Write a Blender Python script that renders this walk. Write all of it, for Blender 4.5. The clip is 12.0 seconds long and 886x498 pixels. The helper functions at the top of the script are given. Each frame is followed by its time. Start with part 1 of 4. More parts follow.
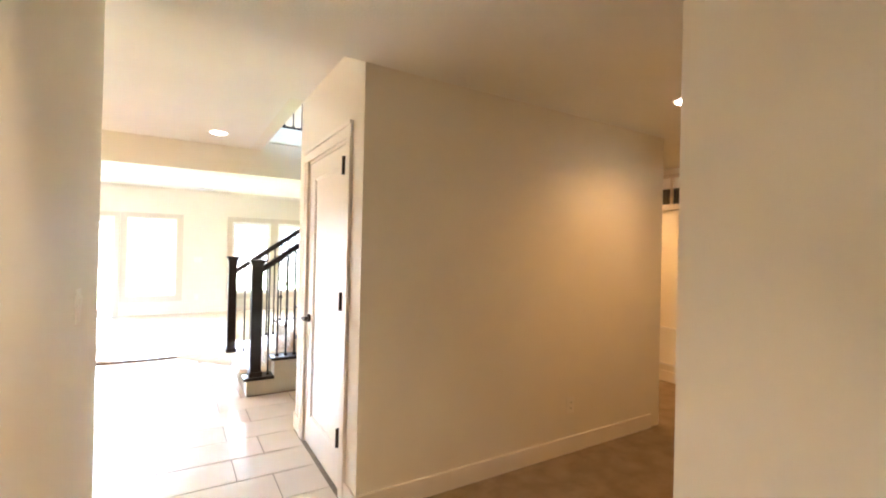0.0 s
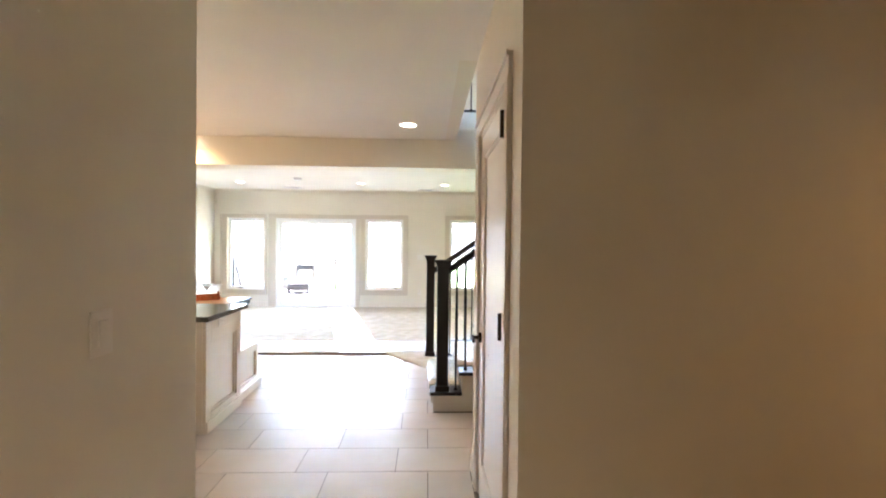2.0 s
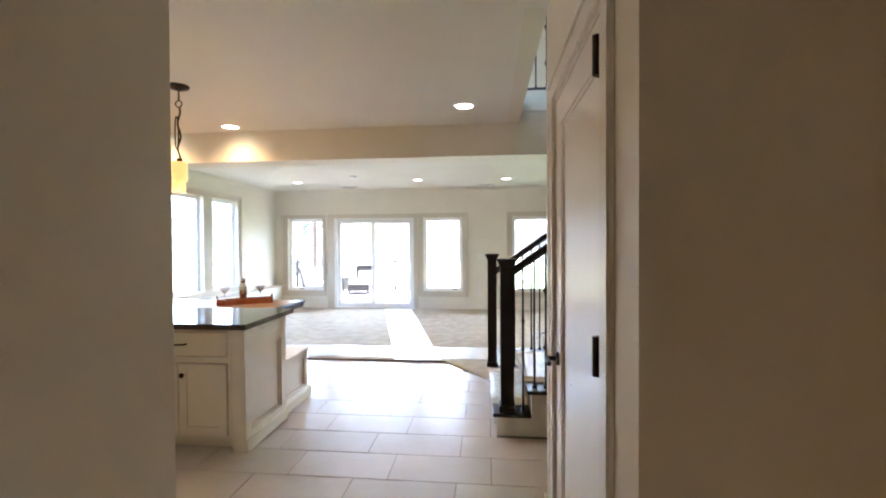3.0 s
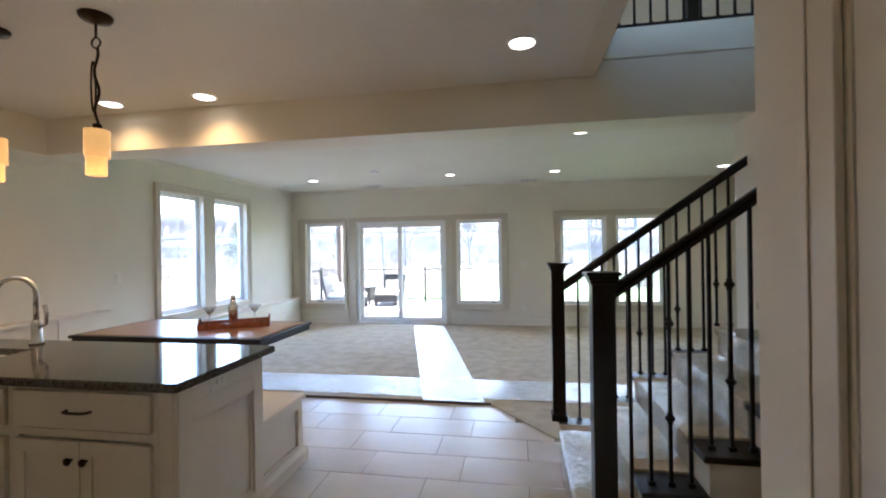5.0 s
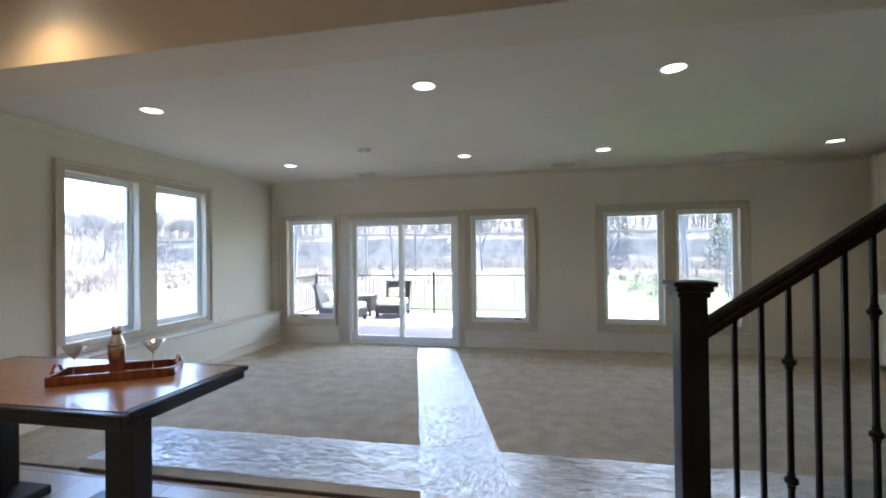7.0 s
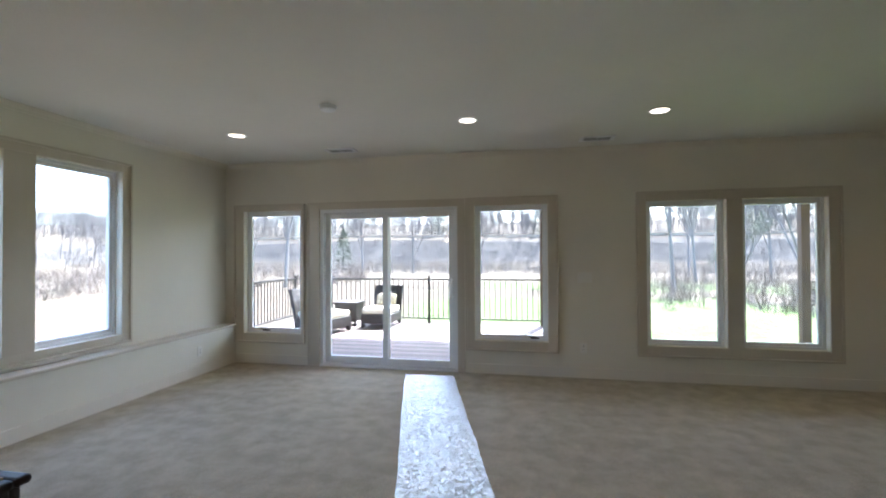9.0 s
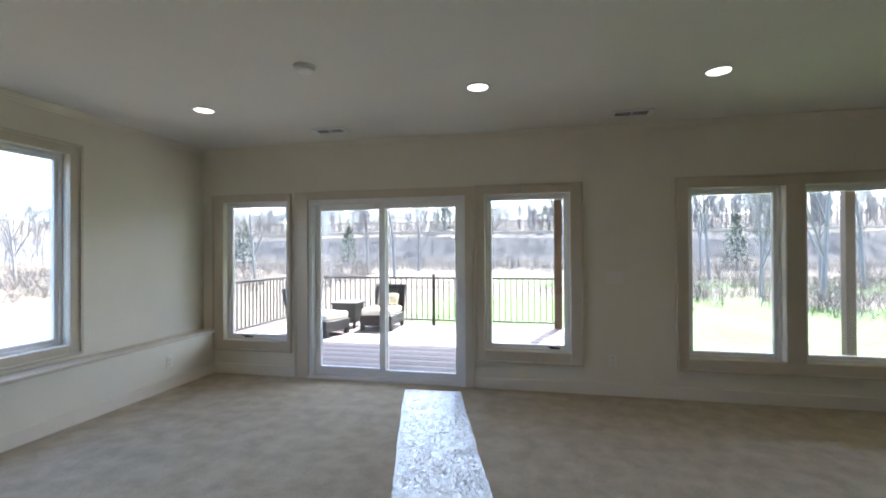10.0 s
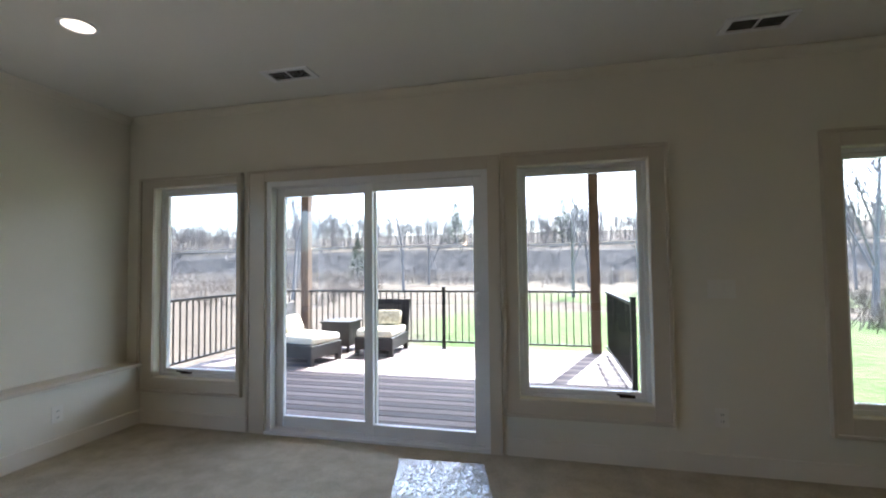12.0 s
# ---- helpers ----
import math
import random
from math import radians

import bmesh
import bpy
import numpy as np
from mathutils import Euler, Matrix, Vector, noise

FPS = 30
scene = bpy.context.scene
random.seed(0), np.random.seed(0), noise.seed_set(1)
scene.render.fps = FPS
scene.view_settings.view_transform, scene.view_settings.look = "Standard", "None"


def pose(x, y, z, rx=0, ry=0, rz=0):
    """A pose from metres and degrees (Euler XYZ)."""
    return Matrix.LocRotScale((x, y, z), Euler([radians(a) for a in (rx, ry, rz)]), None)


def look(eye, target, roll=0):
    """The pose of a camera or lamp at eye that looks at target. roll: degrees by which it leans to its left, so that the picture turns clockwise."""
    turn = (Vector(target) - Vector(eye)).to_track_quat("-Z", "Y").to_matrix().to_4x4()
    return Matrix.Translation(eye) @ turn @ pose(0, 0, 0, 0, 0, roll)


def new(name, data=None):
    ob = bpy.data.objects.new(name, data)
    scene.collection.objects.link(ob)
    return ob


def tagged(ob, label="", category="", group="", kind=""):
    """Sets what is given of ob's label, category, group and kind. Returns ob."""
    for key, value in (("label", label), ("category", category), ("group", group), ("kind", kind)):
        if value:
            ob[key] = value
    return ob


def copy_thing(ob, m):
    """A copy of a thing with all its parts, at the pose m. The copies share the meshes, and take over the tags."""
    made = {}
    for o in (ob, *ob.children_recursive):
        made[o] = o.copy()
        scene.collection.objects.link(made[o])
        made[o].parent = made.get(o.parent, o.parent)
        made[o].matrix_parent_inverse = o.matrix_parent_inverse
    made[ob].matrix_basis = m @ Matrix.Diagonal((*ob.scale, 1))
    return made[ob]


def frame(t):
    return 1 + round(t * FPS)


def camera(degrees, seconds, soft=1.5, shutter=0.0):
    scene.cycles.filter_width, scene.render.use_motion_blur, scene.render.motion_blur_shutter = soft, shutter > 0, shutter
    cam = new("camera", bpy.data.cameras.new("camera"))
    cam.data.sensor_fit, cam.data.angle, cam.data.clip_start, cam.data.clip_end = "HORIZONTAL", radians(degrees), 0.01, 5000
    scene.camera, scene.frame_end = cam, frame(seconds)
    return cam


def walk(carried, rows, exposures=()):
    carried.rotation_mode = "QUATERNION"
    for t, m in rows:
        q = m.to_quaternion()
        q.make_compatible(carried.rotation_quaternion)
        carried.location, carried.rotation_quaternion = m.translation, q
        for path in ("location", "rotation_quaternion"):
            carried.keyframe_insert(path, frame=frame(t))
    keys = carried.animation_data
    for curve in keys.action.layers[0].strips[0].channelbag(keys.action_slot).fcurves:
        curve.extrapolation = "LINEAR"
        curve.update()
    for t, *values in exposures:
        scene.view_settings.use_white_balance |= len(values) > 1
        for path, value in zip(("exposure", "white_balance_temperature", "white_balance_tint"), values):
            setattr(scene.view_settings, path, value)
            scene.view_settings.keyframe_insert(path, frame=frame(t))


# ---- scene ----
cam = camera(90.5, 12.0, soft=2.0)
PATH = [
    (0, (0.157, -0.631, 1.492), (1.194, 1.08, 1.501), 1.3),
    (0.5, (0.334, -0.43, 1.49), (1.102, 1.417, 1.481), 1.1),
    (1, (0.483, -0.261, 1.494), (0.979, 1.677, 1.47), 0.7),
    (1.5, (0.62, -0.024, 1.515), (0.899, 1.957, 1.486), 0.7),
    (2, (0.711, 0.188, 1.511), (0.784, 2.187, 1.485), 0.6),
    (2.5, (0.735, 0.436, 1.507), (0.646, 2.434, 1.476), 0.4),
    (3, (0.716, 0.724, 1.488), (0.512, 2.714, 1.459), -0.3),
    (3.2, (0.705, 0.864, 1.479), (0.465, 2.849, 1.452), -0.5),
    (4.8, (0.496, 1.812, 1.478), (0.163, 3.784, 1.477), -1.1),
    (5, (0.475, 1.972, 1.479), (0.134, 3.943, 1.480), -0.9),
    (5.5, (0.399, 2.379, 1.488), (0.042, 4.347, 1.492), -0.6),
    (6, (0.329, 2.842, 1.495), (-0.054, 4.805, 1.510), -0.9),
    (6.5, (0.266, 3.233, 1.489), (-0.128, 5.194, 1.512), -0.9),
    (7, (0.185, 3.626, 1.480), (-0.206, 5.587, 1.497), -0.7),
    (7.2, (0.147, 3.786, 1.461), (-0.246, 5.747, 1.486), -0.7),
    (9, (-0.068, 5.079, 1.449), (-0.452, 7.041, 1.476), -0.3),
    (9.5, (-0.138, 5.426, 1.422), (-0.529, 7.387, 1.456), -0.2),
    (10, (-0.198, 5.793, 1.447), (-0.610, 7.750, 1.460), -0.3),
    (10.5, (-0.291, 6.132, 1.467), (-0.714, 8.087, 1.463), -0.5),
    (11, (-0.366, 6.502, 1.437), (-0.808, 8.452, 1.442), -0.7),
    (11.5, (-0.431, 6.866, 1.354), (-0.886, 8.813, 1.408), -0.8),
    (12, (-0.520, 7.257, 1.342), (-0.979, 9.202, 1.420), -0.6),
]
EXPOSURES = [(0, 6.8, 5600, 10), (1, 6.3, 5600, 10), (2, 5.8, 5500, 10), (3, 5.25, 5350, 9), (5, 4.35, 5150, 8), (7, 3.75, 5250, 8), (9, 3.45, 5450, 8), (10.5, 3.3, 5500, 8), (12, 2.95, 5550, 8)]
walk(cam, [(t, look(eye, target, roll)) for t, eye, target, roll in PATH],
     exposures=EXPOSURES)

# ---- light ----
world = bpy.data.worlds.new("world")
scene.world = world
world.use_nodes = True
wn = world.node_tree.nodes
wn.clear()
sky = wn.new("ShaderNodeTexSky")
sky.sky_type, sky.sun_disc = "NISHITA", False
SUN_EL, SUN_AZ = radians(53), radians(18)      # azimuth from +y towards +x
sky.sun_elevation, sky.sun_rotation = SUN_EL, SUN_AZ
sky.dust_density = 3.0
bg, wout = wn.new("ShaderNodeBackground"), wn.new("ShaderNodeOutputWorld")
bg.inputs["Strength"].default_value = 0.15
world.node_tree.links.new(sky.outputs[0], bg.inputs[0])
world.node_tree.links.new(bg.outputs[0], wout.inputs[0])
sun = new("sun", bpy.data.lights.new("sun", "SUN"))
sun.data.energy, sun.data.angle, sun.data.color = 5.0, radians(0.5), (1.0, 0.95, 0.87)
sun_dir = Vector((math.sin(SUN_AZ) * math.cos(SUN_EL), math.cos(SUN_AZ) * math.cos(SUN_EL), math.sin(SUN_EL)))
sun.matrix_world = look(sun_dir * 50, (0, 0, 0))
WARM = (1.0, 0.60, 0.30)
ORANGE = (1.0, 0.47, 0.13)                    # old incandescent lamps of the side hall


# ---- materials ----
def material(name, color, rough=0.6, metal=0.0, var=0.08, scale=6.0, bump=0.0, bump_scale=60.0, grain=(1, 1, 1),
             color2=None, spec=0.5, coat=0.0, transmission=0.0, emission=None, strength=0.0, per_object=0.0, fine=0.0):
    m = bpy.data.materials.new(name)
    m.use_nodes = True
    n, l = m.node_tree.nodes, m.node_tree.links
    b = n["Principled BSDF"]
    b.inputs["Roughness"].default_value = rough
    b.inputs["Metallic"].default_value = metal
    b.inputs["Specular IOR Level"].default_value = spec
    b.inputs["Coat Weight"].default_value = coat
    b.inputs["Transmission Weight"].default_value = transmission
    co = n.new("ShaderNodeTexCoord")
    mp = n.new("ShaderNodeMapping")
    mp.inputs["Scale"].default_value = grain
    l.new(co.outputs["Object"], mp.inputs["Vector"])
    nz = n.new("ShaderNodeTexNoise")
    nz.inputs["Scale"].default_value, nz.inputs["Detail"].default_value = scale, 6.0
    l.new(mp.outputs[0], nz.inputs["Vector"])
    mix = n.new("ShaderNodeMix")
    mix.data_type = "RGBA"
    c2 = color2 or tuple(max(0.0, c * (1 - 2 * var)) for c in color)
    mix.inputs[6].default_value, mix.inputs[7].default_value = (*c2, 1), (*color, 1)
    ramp = n.new("ShaderNodeMapRange")
    ramp.inputs["From Min"].default_value, ramp.inputs["From Max"].default_value = 0.35, 0.65
    l.new(nz.outputs["Fac"], ramp.inputs["Value"])
    l.new(ramp.outputs[0], mix.inputs[0])
    out = mix.outputs[2]
    fz = n.new("ShaderNodeTexNoise")
    fz.inputs["Scale"].default_value, fz.inputs["Detail"].default_value = bump_scale, 4.0
    l.new(mp.outputs[0], fz.inputs["Vector"])
    val = None
    if per_object or fine:
        hsv = n.new("ShaderNodeHueSaturation")
        l.new(out, hsv.inputs["Color"])
        out = hsv.outputs[0]
        mr = n.new("ShaderNodeMapRange")
        if per_object:
            inf = n.new("ShaderNodeObjectInfo")
            l.new(inf.outputs["Random"], mr.inputs["Value"])
            mr.inputs["To Min"].default_value, mr.inputs["To Max"].default_value = 1 - per_object, 1 + per_object
        else:
            l.new(fz.outputs["Fac"], mr.inputs["Value"])
            mr.inputs["From Min"].default_value, mr.inputs["From Max"].default_value = 0.3, 0.7
            mr.inputs["To Min"].default_value, mr.inputs["To Max"].default_value = 1 - fine, 1 + fine
        l.new(mr.outputs[0], hsv.inputs["Value"])
    l.new(out, b.inputs["Base Color"])
    rr = n.new("ShaderNodeMapRange")
    rr.inputs["To Min"].default_value, rr.inputs["To Max"].default_value = max(0.02, rough - 0.06), min(1.0, rough + 0.06)
    l.new(nz.outputs["Fac"], rr.inputs["Value"])
    l.new(rr.outputs[0], b.inputs["Roughness"])
    if bump:
        bp = n.new("ShaderNodeBump")
        bp.inputs["Strength"].default_value, bp.inputs["Distance"].default_value = min(1.0, bump), 0.01
        l.new(fz.outputs["Fac"], bp.inputs["Height"])
        l.new(bp.outputs[0], b.inputs["Normal"])
    if emission:
        b.inputs["Emission Color"].default_value = (*emission, 1)
        b.inputs["Emission Strength"].default_value = strength
    return m


def pane_glass(name, gloss=0.06, tint=(1, 1, 1)):
    m = bpy.data.materials.new(name)
    m.use_nodes = True
    n, l = m.node_tree.nodes, m.node_tree.links
    n.remove(n["Principled BSDF"])
    tr, gl, mx = n.new("ShaderNodeBsdfTransparent"), n.new("ShaderNodeBsdfGlossy"), n.new("ShaderNodeMixShader")
    tr.inputs[0].default_value = (*tint, 1)
    gl.inputs["Roughness"].default_value = 0.02
    mx.inputs[0].default_value = gloss
    l.new(tr.outputs[0], mx.inputs[1])
    l.new(gl.outputs[0], mx.inputs[2])
    l.new(mx.outputs[0], n["Material Output"].inputs[0])
    return m


def glow(name, color, strength):
    return material(name, color, 0.5, emission=color, strength=strength)


M = dict(
    paint=material("wall_paint", (0.77, 0.73, 0.61), 0.55, var=0.02, scale=1.5, bump=0.08, bump_scale=180),
    ceil=material("ceiling_paint", (0.80, 0.785, 0.71), 0.8, var=0.02, scale=1.2, bump=0.35, bump_scale=90),
    trim=material("trim_enamel", (0.61, 0.55, 0.44), 0.32, var=0.015, scale=3),
    door=material("door_enamel", (0.80, 0.76, 0.66), 0.30, var=0.015, scale=3),
    vinyl=material("white_vinyl", (0.84, 0.84, 0.83), 0.35, var=0.02, scale=5),
    cab=material("cabinet_enamel", (0.78, 0.73, 0.62), 0.33, var=0.02, scale=4),
    tile=material("ceramic_tile", (0.57, 0.53, 0.48), 0.30, var=0.07, scale=3.0, bump=0.05, bump_scale=40, color2=(0.525, 0.485, 0.425), spec=0.7, per_object=0.05),
    grout=material("grout", (0.20, 0.175, 0.14), 0.9, var=0.1, scale=30, bump=0.3, bump_scale=300),
    carpet=material("carpet_pile", (0.58, 0.525, 0.405), 0.95, var=0.1, scale=6.0, color2=(0.46, 0.412, 0.305), bump=1.0, bump_scale=220, spec=0.1, fine=0.22),
    # hall carpet, its colour darkened and browned for the dim orange light there
    hall_carpet=material("dimmed_carpet_pile", (0.36, 0.28, 0.19), 0.95, scale=6.0, color2=(0.27, 0.205, 0.135), bump=1.0, bump_scale=220, spec=0.1, fine=0.2),
    edge=material("carpet_edge", (0.13, 0.09, 0.06), 0.95, var=0.2, scale=40, bump=0.6, bump_scale=200),
    black=material("espresso_wood", (0.011, 0.008, 0.007), 0.38, var=0.15, scale=4, grain=(6, 6, 1), spec=0.35),
    iron=material("black_iron", (0.016, 0.015, 0.015), 0.4, 0.6, var=0.2, scale=30),
    bronze=material("dark_bronze", (0.05, 0.035, 0.025), 0.35, 0.9, var=0.2, scale=20),
    granite=material("dark_granite", (0.11, 0.10, 0.085), 0.08, var=0.3, scale=60, color2=(0.03, 0.028, 0.026), fine=0.5, bump_scale=260),
    wood=material("table_wood", (0.44, 0.255, 0.12), 0.3, var=0.2, scale=5, grain=(1, 9, 1), color2=(0.33, 0.18, 0.075), coat=0.25),
    tray=material("cherry_wood", (0.30, 0.085, 0.03), 0.25, var=0.2, scale=6, grain=(6, 1, 1), coat=0.4),
    chrome=material("brushed_steel", (0.62, 0.61, 0.59), 0.22, 1.0, var=0.05, scale=20),
    plate=material("switch_plate", (0.80, 0.77, 0.68), 0.35, var=0.01),
    deck=material("deck_boards", (0.30, 0.235, 0.21), 0.7, var=0.15, scale=4, grain=(0.5, 8, 1), bump=0.3, bump_scale=60, per_object=0.10),
    # darker copy of the boards, painting in the deck's shadow stripes
    deck2=material("deck_boards_shaded", (0.15, 0.115, 0.11), 0.7, var=0.15, scale=4, grain=(0.5, 8, 1), bump=0.3, bump_scale=60, per_object=0.10),
    cedar=material("cedar_post", (0.13, 0.075, 0.045), 0.7, var=0.25, scale=5, grain=(6, 6, 0.7), bump=0.3, bump_scale=40),
    wicker=material("dark_wicker", (0.022, 0.016, 0.014), 0.5, var=0.3, scale=40, bump=0.9, bump_scale=120),
    cushion=material("cream_cushion", (0.72, 0.66, 0.52), 0.9, var=0.05, scale=6, bump=0.3, bump_scale=200),
    pillow=material("patterned_pillow", (0.62, 0.56, 0.42), 0.9, var=0.3, scale=14, color2=(0.25, 0.21, 0.14), bump=0.2),
    sand=material("bare_earth", (0.50, 0.41, 0.30), 0.95, var=0.12, scale=0.4, bump=0.5, bump_scale=12, fine=0.15),
    bark=material("pale_bark", (0.30, 0.275, 0.25), 0.9, var=0.3, scale=10),
    twig=material("pale_twigs", (0.17, 0.155, 0.145), 0.9, var=0.25, scale=3),
    dry=material("dry_brush", (0.15, 0.12, 0.095), 0.9, var=0.3, scale=0.4, color2=(0.08, 0.065, 0.055)),
    bud=material("budding_leaves", (0.15, 0.18, 0.08), 0.85, var=0.2, scale=4),
    pine=material("evergreen", (0.085, 0.11, 0.065), 0.9, var=0.3, scale=4),
    shrub=material("shrub_leaves", (0.10, 0.12, 0.03), 0.8, var=0.3, scale=8, color2=(0.16, 0.13, 0.05)),
    roof=material("porch_soffit", (0.45, 0.33, 0.20), 0.8, var=0.15, scale=4, grain=(1, 8, 1)),
    siding=material("siding", (0.45, 0.40, 0.33), 0.7, var=0.05),
    # near-black for the shade in slots and vents and under the deck boards
    dark=material("void_shade", (0.02, 0.02, 0.02), 0.8),
    glass=pane_glass("window_glass"),
    crystal=pane_glass("clear_glass", 0.4, (0.93, 0.95, 0.95)),
    bulb=glow("lamp_glow", (1.0, 0.80, 0.58), 0.45),
    amber=material("amber_glass", (0.75, 0.36, 0.10), 0.3, emission=(1.0, 0.50, 0.14), strength=0.038),
    amberhot=glow("bulb_glow", (1.0, 0.75, 0.40), 0.8),
)


# clear film: wrinkled, shiny, see-through
def film_material(scale, gloss=0.58, haze=0.22, fine=2.6):
    m = bpy.data.materials.new("clear_film")
    m.use_nodes = True
    n, l = m.node_tree.nodes, m.node_tree.links
    n.remove(n["Principled BSDF"])
    tr, gl, mx = n.new("ShaderNodeBsdfTransparent"), n.new("ShaderNodeBsdfGlossy"), n.new("ShaderNodeMixShader")
    tr.inputs[0].default_value = (0.93, 0.94, 0.95, 1)
    gl.inputs["Roughness"].default_value = 0.15
    co, mp, nz, bp = n.new("ShaderNodeTexCoord"), n.new("ShaderNodeMapping"), n.new("ShaderNodeTexNoise"), n.new("ShaderNodeBump")
    mp.inputs["Scale"].default_value = scale
    nz.inputs["Scale"].default_value, nz.inputs["Detail"].default_value = fine, 6
    nz.inputs["Distortion"].default_value = 1.2
    bp.inputs["Strength"].default_value, bp.inputs["Distance"].default_value = 0.8, 0.03
    mx.inputs[0].default_value = gloss
    df, mz = n.new("ShaderNodeBsdfDiffuse"), n.new("ShaderNodeMixShader")
    df.inputs[0].default_value = (0.8, 0.82, 0.85, 1)
    mz.inputs[0].default_value = haze
    st, sr = n.new("ShaderNodeTexNoise"), n.new("ShaderNodeMapRange")
    st.inputs["Scale"].default_value, st.inputs["Detail"].default_value, st.inputs["Distortion"].default_value = fine * 0.9, 8, 2.5
    sr.inputs["From Min"].default_value, sr.inputs["From Max"].default_value = 0.40, 0.60
    sr.inputs["To Min"].default_value, sr.inputs["To Max"].default_value = gloss * 0.2, min(0.95, gloss * 1.6)
    l.new(mp.outputs[0], st.inputs["Vector"])
    l.new(st.outputs["Fac"], sr.inputs["Value"])
    l.new(sr.outputs[0], mx.inputs[0])
    l.new(co.outputs["Object"], mp.inputs["Vector"])
    l.new(mp.outputs[0], nz.inputs["Vector"])
    l.new(nz.outputs["Fac"], bp.inputs["Height"])
    l.new(bp.outputs[0], gl.inputs["Normal"])
    l.new(tr.outputs[0], mz.inputs[1])
    l.new(df.outputs[0], mz.inputs[2])
    l.new(mz.outputs[0], mx.inputs[1])
    l.new(gl.outputs[0], mx.inputs[2])
    l.new(mx.outputs[0], n["Material Output"].inputs[0])
    return m


M["film"] = film_material((1.8, 9, 4), fine=3.4)
M["film_long"] = film_material((6, 3.2, 4), fine=5.2)
M["film_stair"] = film_material((3, 3, 3), 0.34, 0.03, 5.0)


# ---- mesh helpers ----
def mesh_of(name, bm, mat):
    me = bpy.data.meshes.new(name)
    bm.to_mesh(me)
    bm.free()
    me.materials.append(M[mat])
    return me


def part(name, bm, mat, parent=None, label="", smooth=False):
    ob = new(name, mesh_of(name, bm, mat))
    if smooth:
        for p in ob.data.polygons:
            p.use_smooth = True
    if parent:
        ob.parent = parent
    if label:
        tagged(ob, label)
    return ob


def empty(name, label, category, group="", kind="", at=(0, 0, 0)):
    ob = new(name)
    ob.empty_display_size = 0.05
    ob.location = at
    return tagged(ob, label, category, group, kind)


def add_box(bm, x0, x1, y0, y1, z0, z1, bevel=0.0):
    r = bmesh.ops.create_cube(bm, size=1.0, matrix=Matrix.Translation(((x0 + x1) / 2, (y0 + y1) / 2, (z0 + z1) / 2)) @ Matrix.Diagonal((abs(x1 - x0), abs(y1 - y0), abs(z1 - z0), 1)))
    if bevel:
        edges = list({e for v in r["verts"] for e in v.link_edges})
        bmesh.ops.bevel(bm, geom=edges, offset=bevel, segments=2, affect="EDGES", profile=0.5)
    return bm


def boxes(*specs, bevel=0.0):
    bm = bmesh.new()
    for s in specs:
        add_box(bm, *s, bevel=bevel)
    return bm


def box(*s, bevel=0.0):
    return boxes(s, bevel=bevel)


def add_tube(bm, p, q, r0, r1=None, n=8):
    p, q = Vector(p), Vector(q)
    d = q - p
    rot = d.to_track_quat("Z", "Y").to_matrix().to_4x4()
    bmesh.ops.create_cone(bm, cap_ends=True, segments=n, radius1=r0, radius2=r0 if r1 is None else r1, depth=d.length,
                          matrix=Matrix.Translation((p + q) / 2) @ rot)
    return bm


def tube(*a, **k):
    return add_tube(bmesh.new(), *a, **k)


def add_lathe(bm, profile, n=24, at=(0, 0, 0)):
    rings = []
    for r, z in profile:
        rings.append([bm.verts.new((at[0] + r * math.cos(2 * math.pi * i / n), at[1] + r * math.sin(2 * math.pi * i / n), at[2] + z)) for i in range(n)])
    for a, b in zip(rings, rings[1:]):
        for i in range(n):
            bm.faces.new((a[i], a[(i + 1) % n], b[(i + 1) % n], b[i]))
    for ring, flip in ((rings[0], True), (rings[-1], False)):
        bm.faces.new(ring[::-1] if flip else ring)
    return bm


def lathe(profile, n=24, at=(0, 0, 0)):
    return add_lathe(bmesh.new(), profile, n, at)


def prism(points, axis, a, b):
    """A flat outline drawn out along one axis ('x', 'y' or 'z') from a to b."""
    bm = bmesh.new()
    put = {"x": lambda u, v, w: (w, u, v), "y": lambda u, v, w: (u, w, v), "z": lambda u, v, w: (u, v, w)}[axis]
    lo = [bm.verts.new(put(u, v, a)) for u, v in points]
    hi = [bm.verts.new(put(u, v, b)) for u, v in points]
    bm.faces.new(lo[::-1])
    bm.faces.new(hi)
    k = len(points)
    for i in range(k):
        bm.faces.new((lo[i], lo[(i + 1) % k], hi[(i + 1) % k], hi[i]))
    bmesh.ops.recalc_face_normals(bm, faces=bm.faces)
    return bm


def sweep(points, r, n=8):
    """A round rod through the points."""
    bm = bmesh.new()
    pts = [Vector(p) for p in points]
    rings = []
    for i, p in enumerate(pts):
        d = (pts[min(i + 1, len(pts) - 1)] - pts[max(i - 1, 0)]).normalized()
        side = d.orthogonal().normalized() if not rings else (side - d * side.dot(d)).normalized()
        up = d.cross(side)
        rings.append([bm.verts.new(p + r * (side * math.cos(2 * math.pi * k / n) + up * math.sin(2 * math.pi * k / n))) for k in range(n)])
    for a, b in zip(rings, rings[1:]):
        for k in range(n):
            bm.faces.new((a[k], a[(k + 1) % n], b[(k + 1) % n], b[k]))
    bm.faces.new(rings[0][::-1])
    bm.faces.new(rings[-1])
    bmesh.ops.recalc_face_normals(bm, faces=bm.faces)
    return bm


